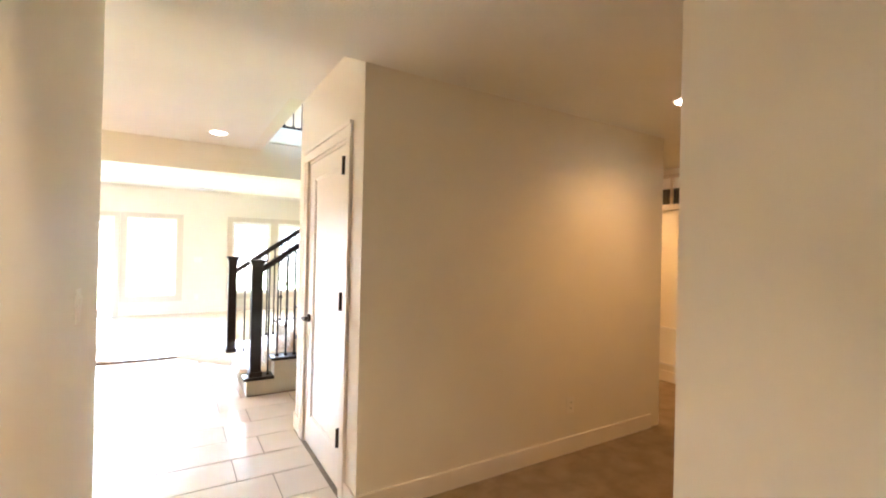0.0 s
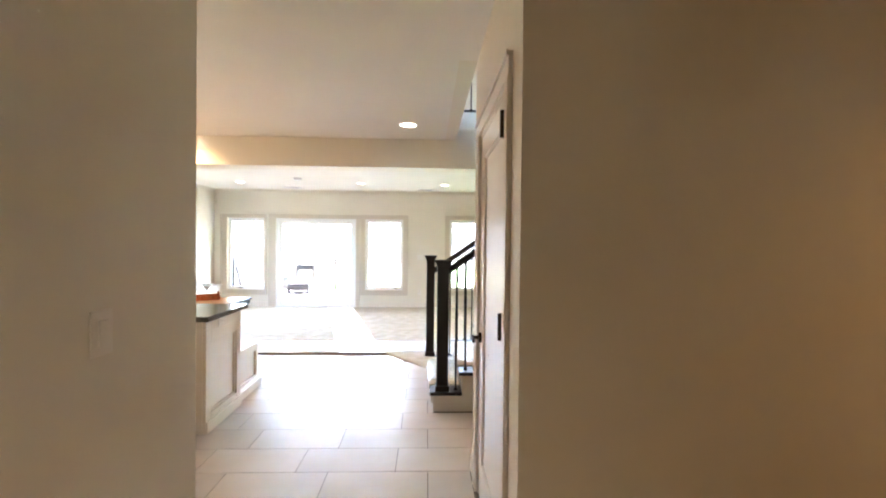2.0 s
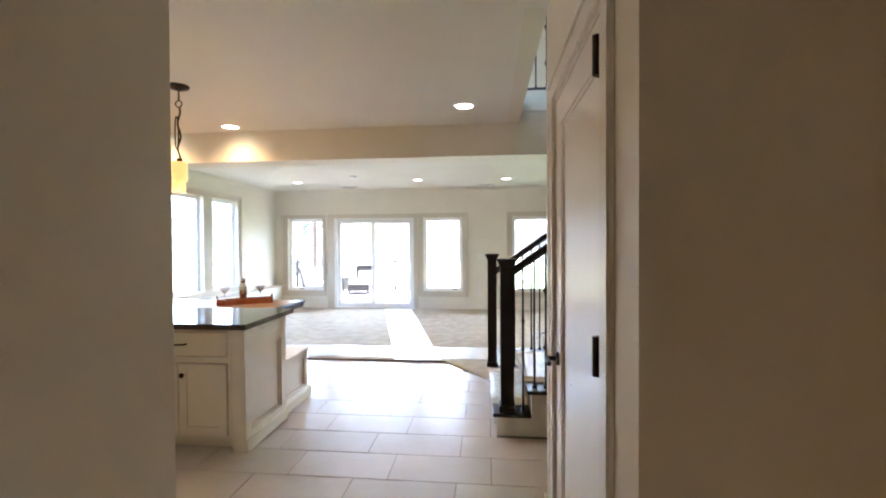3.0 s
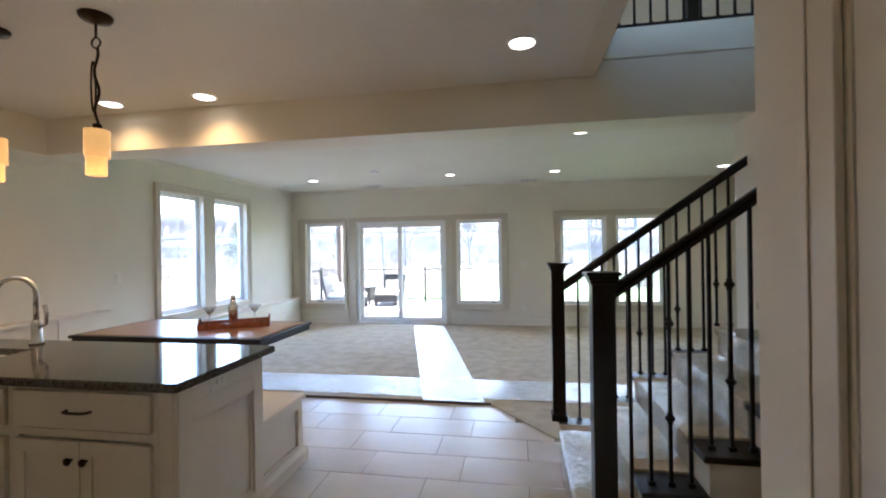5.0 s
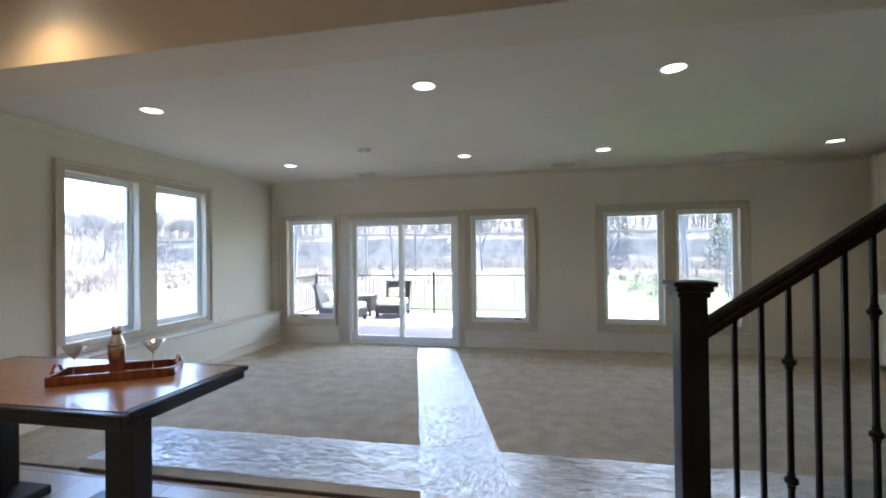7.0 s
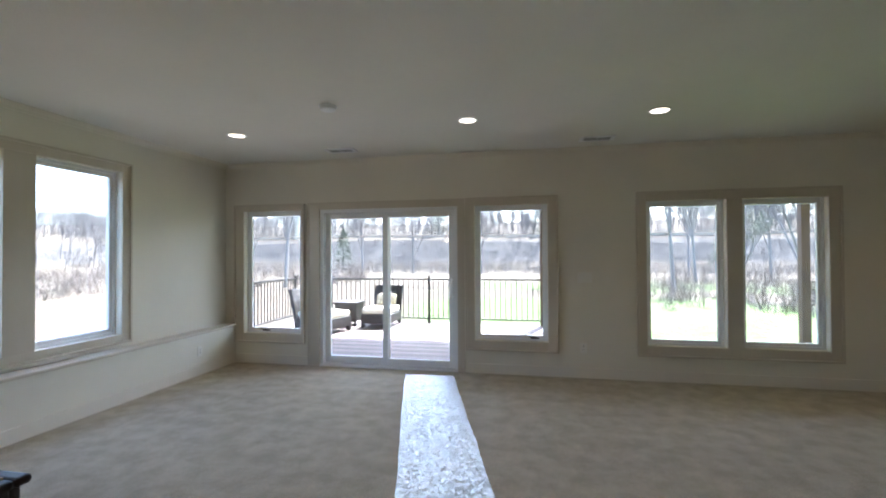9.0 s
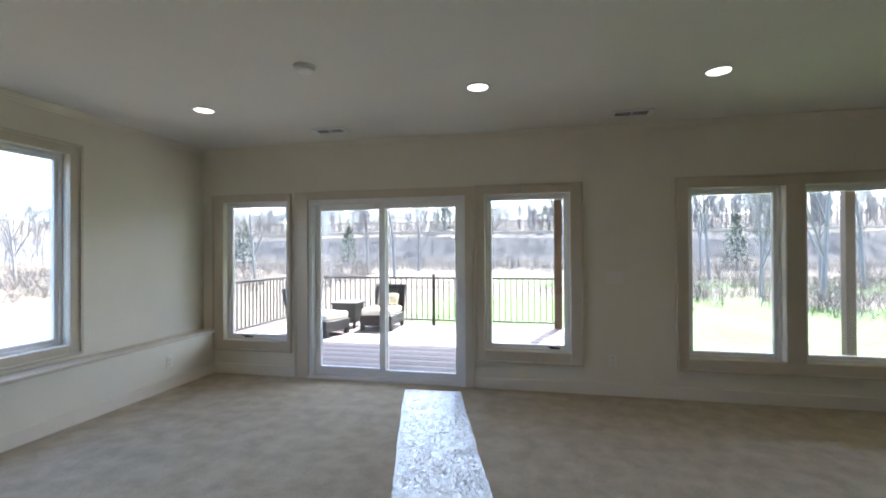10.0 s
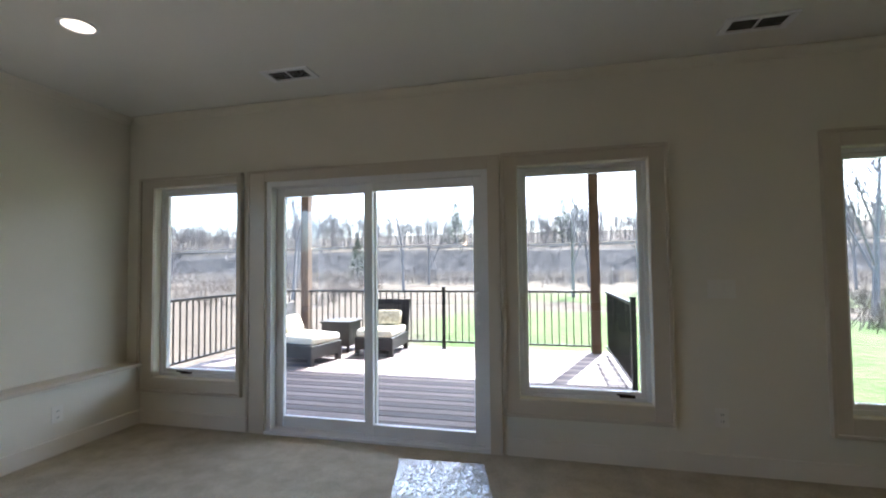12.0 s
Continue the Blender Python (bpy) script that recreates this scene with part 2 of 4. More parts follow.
def wall(name, axis, at, thick, u0, u1, z0, z1, holes, label, mat="paint"):
    """A wall whose face lies at `at` on the axis, with openings (u0, u1, z0, z1) through it."""
    us = sorted({u0, u1, *[h[0] for h in holes], *[h[1] for h in holes]})
    zs = sorted({z0, z1, *[h[2] for h in holes], *[h[3] for h in holes]})
    bm = bmesh.new()
    for i in range(len(us) - 1):
        for k in range(len(zs) - 1):
            uc, zc = (us[i] + us[i + 1]) / 2, (zs[k] + zs[k + 1]) / 2
            if any(h[0] < uc < h[1] and h[2] < zc < h[3] for h in holes):
                continue
            if axis == "y":
                add_box(bm, us[i], us[i + 1], at, at + thick, zs[k], zs[k + 1])
            else:
                add_box(bm, at, at + thick, us[i], us[i + 1], zs[k], zs[k + 1])
    bmesh.ops.remove_doubles(bm, verts=bm.verts, dist=0.0005)
    return tagged(part(name, bm, mat), label, "wall", kind="structure")


# ---- plan (metres) ----
CEIL = 2.70
LEFT, RIGHT, FAR = -4.15, 4.6, 10.42         # living room walls
HALL_L, HALL_Y, SIDE = -0.14, 1.68, 1.03     # passage: its left wall, the hall wall, the closet wall
TURN, HALL_END = 3.67, 5.16                  # side hall: its corner and its end wall
BEAM0, BEAM1, BEAMZ = 5.25, 5.55, 2.375
STAIRWELL = 1.03                             # the ceiling stops here over the stairs

# openings of the far wall (x0, x1, z0, z1)
W1, DR, W2 = (-3.86, -3.02, 0.41, 2.05), (-2.76, -0.93, 0.0, 2.05), (-0.72, 0.15, 0.41, 2.05)
W3, W4 = (1.24, 2.06, 0.41, 2.05), (2.22, 3.04, 0.41, 2.05)
wall("wall_far", "y", FAR, 0.16, LEFT - 0.16, RIGHT + 0.16, -0.3, 3.2, [W1, DR, W2, W3, W4], "cream painted wall with windows and a sliding door")
L1, L2 = (7.0, 7.80, 0.66, 2.31), (8.04, 8.84, 0.66, 2.31)
wall("wall_left", "x", LEFT - 0.16, 0.16, 1.68, FAR, -0.3, 3.2, [L1, L2], "cream painted side wall with two tall windows")
wall("wall_right", "x", RIGHT, 0.16, BEAM1, FAR, -0.3, 3.2, [], "cream painted wall beside the shelves")
wall("wall_kitchen", "y", 1.68, 0.16, LEFT, HALL_L - 0.14, -0.1, 3.0, [], "plain cream painted kitchen wall")
wall("wall_passage", "x", HALL_L - 0.14, 0.14, -2.6, 1.84, -0.1, 3.0, [], "cream painted wall with a light switch")
wall("wall_foyer", "x", 1.9, 0.16, -2.6, 0.40, -0.1, 3.0, [], "cream painted foyer wall end")
wall("wall_front", "y", -2.76, 0.16, HALL_L - 0.14, 2.06, -0.1, 3.0, [], "cream painted front wall")
wall("wall_hall_near", "y", 0.24, 0.16, 2.06, HALL_END, -0.1, 3.0, [], "cream painted hallway wall")
wall("wall_hall_end", "x", HALL_END, 0.16, 0.24, 4.07, -0.1, 3.0, [], "cream painted hallway end wall")
wall("wall_hall", "y", HALL_Y, 0.14, SIDE + 0.13, TURN, -0.1, 2.98, [], "tan lit hallway wall with an outlet")
wall("wall_closet", "x", SIDE, 0.13, HALL_Y, 3.12, -0.1, 2.98, [(1.94, 2.84, -0.1, 2.16)], "cream painted wall round the closet door")
wall("wall_closet_side", "y", 2.99, 0.13, SIDE + 0.13, TURN, -0.1, 2.98, [], "cream painted wall before the stairs")
wall("wall_hall_turn", "x", TURN, 0.14, HALL_Y, 4.0, -0.1, 2.98, [], "cream painted wall at the hallway corner")
wall("wall_hall_back", "y", 4.0, 0.07, TURN + 0.14, HALL_END, -0.1, 2.98, [], "cream painted wall closing the side hall")
wall("wall_stair", "y", BEAM0, 0.30, 2.06, 4.76, -0.1, CEIL, [], "cream painted wall along the stairs")
wall("wall_stair_end", "x", 4.74, 0.14, 3.05, BEAM0, -0.1, 5.4, [(3.05, 4.07, -0.1, 2.98)], "cream painted stairwell wall")
wall("wall_stair_near", "y", 2.98, 0.07, SIDE, 4.74, 2.98, 5.4, [], "cream painted upper stairwell wall")

tagged(part("beam_soffit", box(LEFT, -3.68, 1.84, BEAM0, BEAMZ, CEIL), "paint"), "cream painted dropped soffit along the kitchen", "beam", kind="structure")
beam = tagged(part("beam", box(LEFT, 2.06, BEAM0, BEAM1, BEAMZ, CEIL), "paint"), "cream painted dropped ceiling beam", "beam", kind="structure")
up = tagged(part("trim_upper_floor", boxes((STAIRWELL, 4.74, BEAM0 + 0.02, BEAM1, CEIL + 0.0, 3.02)), "paint"), "cream upper floor edge over the stairwell", "trim", kind="structure")
tagged(part("trim_stairwell", box(STAIRWELL - 0.12, STAIRWELL, 3.05, BEAM0, CEIL - 0.001, 3.02), "paint"), "cream stairwell edge", "trim", kind="structure")

for nm, s in (("ceiling_living", (LEFT, RIGHT, BEAM1, FAR, CEIL, CEIL + 0.2)),
              ("ceiling_kitchen", (LEFT, STAIRWELL - 0.12, HALL_Y, BEAM0, CEIL, CEIL + 0.02)),
              ("ceiling_closet", (STAIRWELL - 0.12, SIDE + 0.13, HALL_Y, 3.05, CEIL, CEIL + 0.02)),
              ("ceiling_hall", (HALL_L - 0.14, 5.8, -2.76, HALL_Y, 2.53, CEIL + 0.02)),
              ("ceiling_hall_turn", (TURN + 0.14, 5.8, HALL_Y, 4.0, 2.53, CEIL + 0.02))):
    tagged(part(nm, box(*s), "ceil"), "textured off-white ceiling", "ceiling", kind="structure")
tagged(part("ceiling_upper", box(STAIRWELL - 1.5, 4.9, 3.0, 9.0, 5.4, 5.5), "ceil"), "white upstairs ceiling", "ceiling", kind="structure")
wall("wall_upper_back", "y", 8.0, 0.14, STAIRWELL - 1.5, 4.9, 3.02, 5.4, [], "white upstairs wall")
wall("wall_upper_left", "x", STAIRWELL - 1.6, 0.14, 3.0, 8.0, 3.02, 5.4, [], "white upstairs wall")
wall("wall_upper_right", "x", 4.76, 0.14, 5.25, 8.0, 3.02, 5.4, [], "white upstairs wall")
tagged(part("floor_upper", boxes((STAIRWELL - 1.5, 4.76, BEAM1, 8.0, 2.92, 3.02), (STAIRWELL - 1.5, STAIRWELL - 0.12, 3.0, BEAM1, 2.92, 3.02)), "carpet"), "beige upstairs carpet", "floor", kind="structure")

# floors
tagged(part("floor", box(LEFT, 5.6, -2.76, 6.14, -0.12, -0.004), "grout"), "beige tile floor with grey grout", "floor", kind="structure")
floor = bpy.data.objects["floor"]
living = prism([(LEFT, 6.14), (0.19, 6.14), (0.70, 5.48), (0.80, 5.42), (2.06, 5.42), (2.06, 5.55), (RIGHT, 5.55), (RIGHT, FAR), (LEFT, FAR)], "z", -0.1, 0.012)
tagged(part("floor_living", living, "carpet"), "beige cut-pile carpet", "floor", kind="structure")
tagged(part("trim_carpet_edge", boxes((-2.9, 0.19, 6.125, 6.139, -0.003, 0.02)), "edge"), "raw dark carpet edge", "trim", kind="structure")
tagged(part("floor_hall", boxes((SIDE + 0.10, HALL_END, 0.40, HALL_Y, -0.1, 0.010), (TURN + 0.14, HALL_END, HALL_Y, 4.0, -0.1, 0.010)), "hall_carpet"), "beige hallway carpet, browned for the dim orange light", "floor", kind="structure")

# baseboards
BH = 0.13
def baseboard(s, axis):
    bm = boxes(s, bevel=0.004)
    return tagged(part("baseboard", bm, "cab"), "cream painted baseboard", "baseboard", kind="structure")
for x0, x1 in ((LEFT + 0.17, -2.88), (-0.81, RIGHT)):
    baseboard((x0, x1, FAR - 0.015, FAR, 0.0, BH), "x")
baseboard((SIDE - 0.015, TURN + 0.015, HALL_Y - 0.016, HALL_Y, 0.0, BH), "x")
baseboard((SIDE - 0.015, SIDE, HALL_Y, 1.85, 0.0, BH), "y")
baseboard((SIDE - 0.015, SIDE, 2.93, 3.135, 0.0, BH), "y")
baseboard((LEFT + 0.155, LEFT + 0.17, 6.3, FAR, 0.0, BH), "y")
baseboard((RIGHT - 0.015, RIGHT, BEAM1, FAR - 0.02, 0.0, BH), "y")
baseboard((HALL_END - 0.016, HALL_END, 0.4, 4.0, 0.0, BH), "y")
baseboard((HALL_L, HALL_L + 0.015, -2.6, 1.84, 0.0, BH), "y")
baseboard((1.885, 1.9, -2.6, 0.4, 0.0, BH), "y")
# thin strip added in place of the soft dark band of shade below the ceiling
CR = [(0.0, 0.0), (0.0, -0.06), (0.006, -0.06), (0.012, -0.04), (0.03, -0.016), (0.04, -0.008), (0.04, 0.0)]
tagged(part("trim_crown", prism([(FAR - u, CEIL - 0.001 + v) for u, v in CR], "x", LEFT + 0.066, RIGHT), "paint"), "cream strip shaped for the soft shade under the ceiling", "trim", kind="structure")
tagged(part("trim_crown", prism([(LEFT + u, CEIL - 0.001 + v) for u, v in CR], "y", BEAM1, FAR), "paint"), "cream strip shaped for the soft shade under the ceiling", "trim", kind="structure")


# ---- windows and doors ----
def frame_boxes(axis, at, d, u0, u1, z0, z1, w, wb=None):
    """A rectangular frame of four members, w wide, from `at` to `at + d` across the wall."""
    wb = w if wb is None else wb
    out = []
    for a, b, c, e in ((u0, u0 + w, z0, z1), (u1 - w, u1, z0, z1), (u0 + w, u1 - w, z1 - w, z1), (u0 + w, u1 - w, z0, z0 + wb)):
        if b - a < 1e-4 or e - c < 1e-4:
            continue
        out.append((a, b, at, at + d, c, e) if axis == "y" else (at, at + d, a, b, c, e))
    return out


def window(name, axis, face, inward, holes, trim, label, crank=()):
    """Windows in one casing. inward: +1 or -1, the way into the room along the axis."""
    w = empty(name, label, "window", kind="structure")
    t0, t1, tz0, tz1 = trim
    out = -inward
    # casing boards
    cas = bmesh.new()
    h0 = min(h[0] for h in holes)
    h1 = max(h[1] for h in holes)
    z0, z1 = holes[0][2], holes[0][3]
    rects = [(t0, h0, tz0, tz1), (h1, t1, tz0, tz1), (h0, h1, z1, tz1), (h0, h1, tz0, z0)]
    for a, b in zip(holes, holes[1:]):
        rects.append((a[1], b[0], z0, z1))
    for u0, u1, a, b in rects:
        ys = sorted((face, face + inward * 0.022))
        add_box(cas, *((u0, u1, *ys, a, b) if axis == "y" else (*ys, u0, u1, a, b)), bevel=0.004)
    ys = sorted((face + inward * 0.022, face + inward * 0.042))
    for s in frame_boxes(axis, ys[0], ys[1] - ys[0], t0, t1, tz0, tz1, 0.022):
        add_box(cas, *s, bevel=0.003)
    part("casing", cas, "trim", w, "cream painted casing")
    for i, h in enumerate(holes):
        a = face + out * 0.06
        b = face + out * 0.13
        lo, hi = min(a, b), max(a, b)
        part("window_frame", boxes(*frame_boxes(axis, lo, hi - lo, *h, 0.028), bevel=0.004), "vinyl", w, "white vinyl frame")
        c, d = face + out * 0.072, face + out * 0.112
        lo, hi = min(c, d), max(c, d)
        g = (h[0] + 0.028, h[1] - 0.028, h[2] + 0.028, h[3] - 0.028)
        part("sash", boxes(*frame_boxes(axis, lo, hi - lo, *g, 0.034), bevel=0.005), "vinyl", w, "white vinyl sash")
        gm = face + out * 0.092
        s = (g[0] + 0.03, g[1] - 0.03, gm - 0.003, gm + 0.003, g[2] + 0.03, g[3] - 0.03)
        p = part("pane", box(*(s if axis == "y" else (s[2], s[3], s[0], s[1], s[4], s[5]))), "glass", w)
        p.visible_shadow = False
        if i in crank:
            u = h[0] + (h[1] - h[0]) * crank[i]
            y = face + out * 0.05
            bm = box(u - 0.05, u + 0.05, y - 0.012, y + 0.012, h[2] + 0.028, h[2] + 0.045, bevel=0.004)
            add_tube(bm, (u + 0.02, y - 0.005, h[2] + 0.045), (u - 0.07, y - 0.03, h[2] + 0.055), 0.006)
            part("crank_handle", bm, "bronze", w, "dark folding crank")
    return w


window("window_1", "y", FAR, -1, [W1], (-4.0, -2.965, 0.29, 2.135), "tall casement window in a cream casing", {0: 0.35})
window("window_2", "y", FAR, -1, [W2], (-0.83, 0.27, 0.29, 2.145), "tall casement window beside the sliding door", {0: 0.82})
window("window_3", "y", FAR, -1, [W3, W4], (1.13, 3.16, 0.29, 2.155), "pair of casement windows in one cream casing")
window("window_4", "x", LEFT, 1, [L1, L2], (6.9, 8.94, 0.57, 2.405), "pair of tall side windows in one cream casing")


def sliding_door():
    d = empty("door_1", "white vinyl sliding glass patio door, closed", "door", kind="structure")
    x0, x1, _, z1 = DR
    f = bmesh.new()
    for s in frame_boxes("y", FAR + 0.01, 0.12, x0, x1, 0.0, z1, 0.045, 0.04):
        add_box(f, *s, bevel=0.004)
    part("door_frame", f, "vinyl", d)
    cas = boxes((-2.92, x0, FAR - 0.018, FAR, 0.0, 2.14), (x1, -0.84, FAR - 0.018, FAR, 0.0, 2.14), (x0, x1, FAR - 0.018, FAR, z1, 2.14), bevel=0.004)
    for s in ((-2.92, -2.898, FAR - 0.028, FAR - 0.018, 0.0, 2.14), (-0.862, -0.84, FAR - 0.028, FAR - 0.018, 0.0, 2.14), (-2.898, -0.862, FAR - 0.028, FAR - 0.018, 2.118, 2.14)):
        add_box(cas, *s, bevel=0.003)
    part("casing", cas, "trim", d, "cream painted casing")
    part("threshold", boxes((x0, x1, FAR - 0.02, FAR + 0.01, 0.0, 0.035), bevel=0.005), "vinyl", d)
    for a, b, y in ((x0 + 0.045, -1.83, FAR + 0.085), (-1.91, x1 - 0.045, FAR + 0.035)):
        s = part("sash", boxes(*frame_boxes("y", y, 0.04, a, b, 0.042, z1 - 0.047, 0.07, 0.09), bevel=0.005), "vinyl", d, "white sliding sash")
        p = part("pane", box(a + 0.06, b - 0.06, y + 0.017, y + 0.023, 0.12, z1 - 0.11), "glass", s)
        p.visible_shadow = False
    hx = x1 - 0.08
    pts = [(hx, FAR + 0.035, 0.93), (hx, FAR - 0.01, 0.94), (hx, FAR - 0.015, 1.0), (hx, FAR - 0.015, 1.07), (hx, FAR - 0.01, 1.13), (hx, FAR + 0.035, 1.14)]
    part("handle", sweep([(x, y - 0.02, z) for x, y, z in pts], 0.014), "vinyl", d, "white D-shaped pull handle")
    return d


sliding_door()


def closet_door():
    d = empty("door_2", "white single-panel interior door, closed", "door", kind="structure")
    y0, y1, z1 = 1.94, 2.84, 2.16
    part("jamb", boxes((SIDE + 0.002, SIDE + 0.128, y0, y0 + 0.02, 0, z1), (SIDE + 0.002, SIDE + 0.128, y1 - 0.02, y1, 0, z1), (SIDE + 0.002, SIDE + 0.128, y0 + 0.02, y1 - 0.02, z1 - 0.02, z1)), "cab", d)
    for nm, a, b, c, e in (("casing", y0 - 0.085, y0 + 0.006, 0, z1), ("casing", y1 - 0.006, y1 + 0.085, 0, z1), ("casing", y0 - 0.085, y1 + 0.085, z1, z1 + 0.09)):
        bm = boxes((SIDE - 0.016, SIDE, a, b, c, e), bevel=0.003)
        if e > z1:
            add_box(bm, SIDE - 0.028, SIDE - 0.016, a - 0.008, b + 0.008, e - 0.025, e, bevel=0.003)
        else:
            o = (a, a + 0.022) if a < y0 else (b - 0.022, b)
            add_box(bm, SIDE - 0.021, SIDE - 0.016, *o, c, e, bevel=0.003)
        part(nm, bm, "cab", d)
    a, b = y0 + 0.023, y1 - 0.023
    x = SIDE + 0.004
    leaf = boxes((x + 0.012, x + 0.028, a, b, 0.012, z1 - 0.023))
    for s in frame_boxes("x", x, 0.012, a, b, 0.012, z1 - 0.023, 0.13, 0.22):
        add_box(leaf, *s, bevel=0.003)
    for s in frame_boxes("x", x + 0.005, 0.007, a + 0.13, b - 0.13, 0.232, z1 - 0.153, 0.014):
        add_box(leaf, *s, bevel=0.002)
    lf = part("leaf", leaf, "door", d, "white painted shaker leaf")
    for z in (0.34, 1.17, 2.0):
        bm = tube((SIDE - 0.016, a + 0.012, z - 0.055), (SIDE - 0.016, a + 0.012, z + 0.055), 0.011)
        add_box(bm, SIDE - 0.012, SIDE + 0.003, a - 0.002, a + 0.03, z - 0.055, z + 0.055)
        part("hinge", bm, "bronze", lf, "dark bronze hinge")
    yk = b - 0.065
    bm = tube((SIDE + 0.004, yk, 0.96), (SIDE - 0.012, yk, 0.96), 0.03, n=16)
    add_tube(bm, (SIDE - 0.01, yk, 0.96), (SIDE - 0.05, yk, 0.96), 0.011)
    add_box(bm, SIDE - 0.06, SIDE - 0.042, yk - 0.10, yk + 0.012, 0.95, 0.972, bevel=0.005)
    part("door_handle", bm, "bronze", lf, "dark bronze lever handle")


closet_door()


# ---- lamps ----
def downlight(x, y, z, watts, size=100, r=0.075, tint=WARM):
    d = empty("ceiling_light", "round recessed ceiling downlight, lit", "ceiling light", "recessed downlights", at=(x, y, z))
    part("trim_ring", lathe([(r, 0.0), (r + 0.022, -0.001), (r + 0.02, -0.007), (r + 0.004, -0.008), (r, -0.004)], 32), "vinyl", d, "white metal ring")
    part("lens", lathe([(r + 0.001, -0.001), (r + 0.001, -0.0045), (r * 0.5, -0.006)], 32), "bulb", d, "glowing warm lens")
    lamp = new("downlight_lamp", bpy.data.lights.new("downlight_lamp", "SPOT"))
    lamp.data.energy, lamp.data.color, lamp.data.spot_size, lamp.data.spot_blend, lamp.data.shadow_soft_size = watts, tint, radians(size), 1.0, 0.06
    lamp.location = (x, y, z - 0.03)
    return d


for x, y, w in ((0.512, 4.63, 1.3), (-2.77, 5.03, 1.5), (-1.93, 5.04, 1.5), (-3.03, 9.12, 1.2), (-0.62, 9.11, 1.2), (1.06, 9.18, 1.2),
                (-2.90, 6.74, 1.2), (-0.56, 6.73, 1.2), (1.14, 6.80, 1.2), (3.60, 9.38, 1.2)):
    downlight(x, y, CEIL, w, 140 if x < -1 and y < 5.2 else 105, tint=(1.0, 0.52, 0.2) if y < 5.2 else WARM)
downlight(3.04, 1.03, 2.53, 0.55, 140, tint=ORANGE)
# added fill lamp, out of view, to brighten the passage walls
downlight(0.22, -0.1, 2.53, 1.6, 120, tint=(1.0, 0.66, 0.38))
downlight(4.5, 2.75, 2.53, 1.1, 140, tint=ORANGE)


# unseen upstairs lamp, added to brighten the landing walls
downlight(2.3, 6.3, 5.4, 2.5, 140)


def pendant(x, y):
    p = empty("pendant_lamp", "bronze pendant lamp with amber glass shade, lit", "pendant lamp", "pendants over the island", at=(x, y, CEIL))
    part("canopy", lathe([(0.075, 0.0), (0.075, -0.008), (0.066, -0.022), (0.03, -0.032), (0.012, -0.04)], 28), "bronze", p, "round bronze ceiling canopy", True)
    bm = tube((0, 0, -0.035), (0, 0, -0.115), 0.006)
    part("stem", bm, "bronze", p)
    ring = [(0.026 * math.cos(a), 0, -0.138 + 0.026 * math.sin(a)) for a in [2 * math.pi * i / 16 for i in range(17)]]
    part("chain_ring", sweep(ring, 0.0045, 6), "bronze", p)
    cord = [(0.008 * math.sin(i * 0.75), 0.006 * math.cos(i * 0.6), -0.16 - i * 0.0215) for i in range(20)]
    part("cord", sweep(cord, 0.0065, 6), "bronze", p, "twisted brown cord")
    loop = [(-0.02 - 0.014 * math.sin(a), 0, -0.36 + 0.13 * math.cos(a)) for a in [2 * math.pi * i / 20 for i in range(21)]]
    part("cord_loop", sweep(loop, 0.0045, 6), "bronze", p)
    part("socket", lathe([(0.02, -0.555), (0.02, -0.60), (0.034, -0.612)], 16), "bronze", p)
    prof = lambda r, a, b: [(r, a), (r, b), (r - 0.006, b), (r - 0.006, a)]
    part("shade", lathe(prof(0.046, -0.815, -0.60), 28, (-0.008, 0, 0)), "amber", p, "amber glass inner cylinder", True)
    sl = bmesh.new()
    n = 14
    for r0, r1 in ((0.058, 0.053),):
        rows = []
        for i in range(n + 1):
            a = -math.pi * 0.62 + i * math.pi * 1.24 / n
            c, s = math.cos(a), math.sin(a)
            rows.append([sl.verts.new((r * c - 0.004, r * s, z)) for r, z in ((r0, -0.725), (r0, -0.585), (r1, -0.585), (r1, -0.725))])
        for a, b in zip(rows, rows[1:]):
            for k in range(4):
                sl.faces.new((a[k], b[k], b[(k + 1) % 4], a[(k + 1) % 4]))
        sl.faces.new(rows[0])
        sl.faces.new(rows[-1][::-1])
    part("glass_wrap", sl, "amber", p, "overlapping amber glass wrap", True)
    part("bulb", lathe([(0.008, -0.62), (0.026, -0.65), (0.034, -0.685), (0.026, -0.715), (0.006, -0.73)], 16), "amberhot", p, "glowing bulb", True)
    lamp = new("pendant_glow", bpy.data.lights.new("pendant_glow", "POINT"))
    lamp.data.energy, lamp.data.color, lamp.data.shadow_soft_size = 0.35, WARM, 0.04
    lamp.location = (x, y, CEIL - 0.86)


pendant(-1.64, 3.885)
pendant(-2.30, 3.89)


def ceiling_vent(x, y):
    v = empty("ceiling_vent", "white metal ceiling air vent", "air vent", "ceiling vents", at=(x, y, CEIL))
    part("backing", box(-0.14, 0.14, -0.06, 0.06, -0.004, -0.001), "dark", v, "black sheet for the shade behind the slats")
    part("vent_frame", boxes((-0.18, -0.14, -0.09, 0.09, -0.012, 0), (0.14, 0.18, -0.09, 0.09, -0.012, 0), (-0.14, 0.14, -0.09, -0.06, -0.012, 0), (-0.14, 0.14, 0.06, 0.09, -0.012, 0), (-0.006, 0.006, -0.06, 0.06, -0.012, -0.004), bevel=0.002), "vinyl", v)
    for i in range(5):
        yy = -0.048 + i * 0.024
        part("slat", prism([(yy - 0.008, -0.012), (yy - 0.006, -0.012), (yy + 0.006, -0.005), (yy + 0.004, -0.005)], "x", -0.14, 0.14), "vinyl", v)


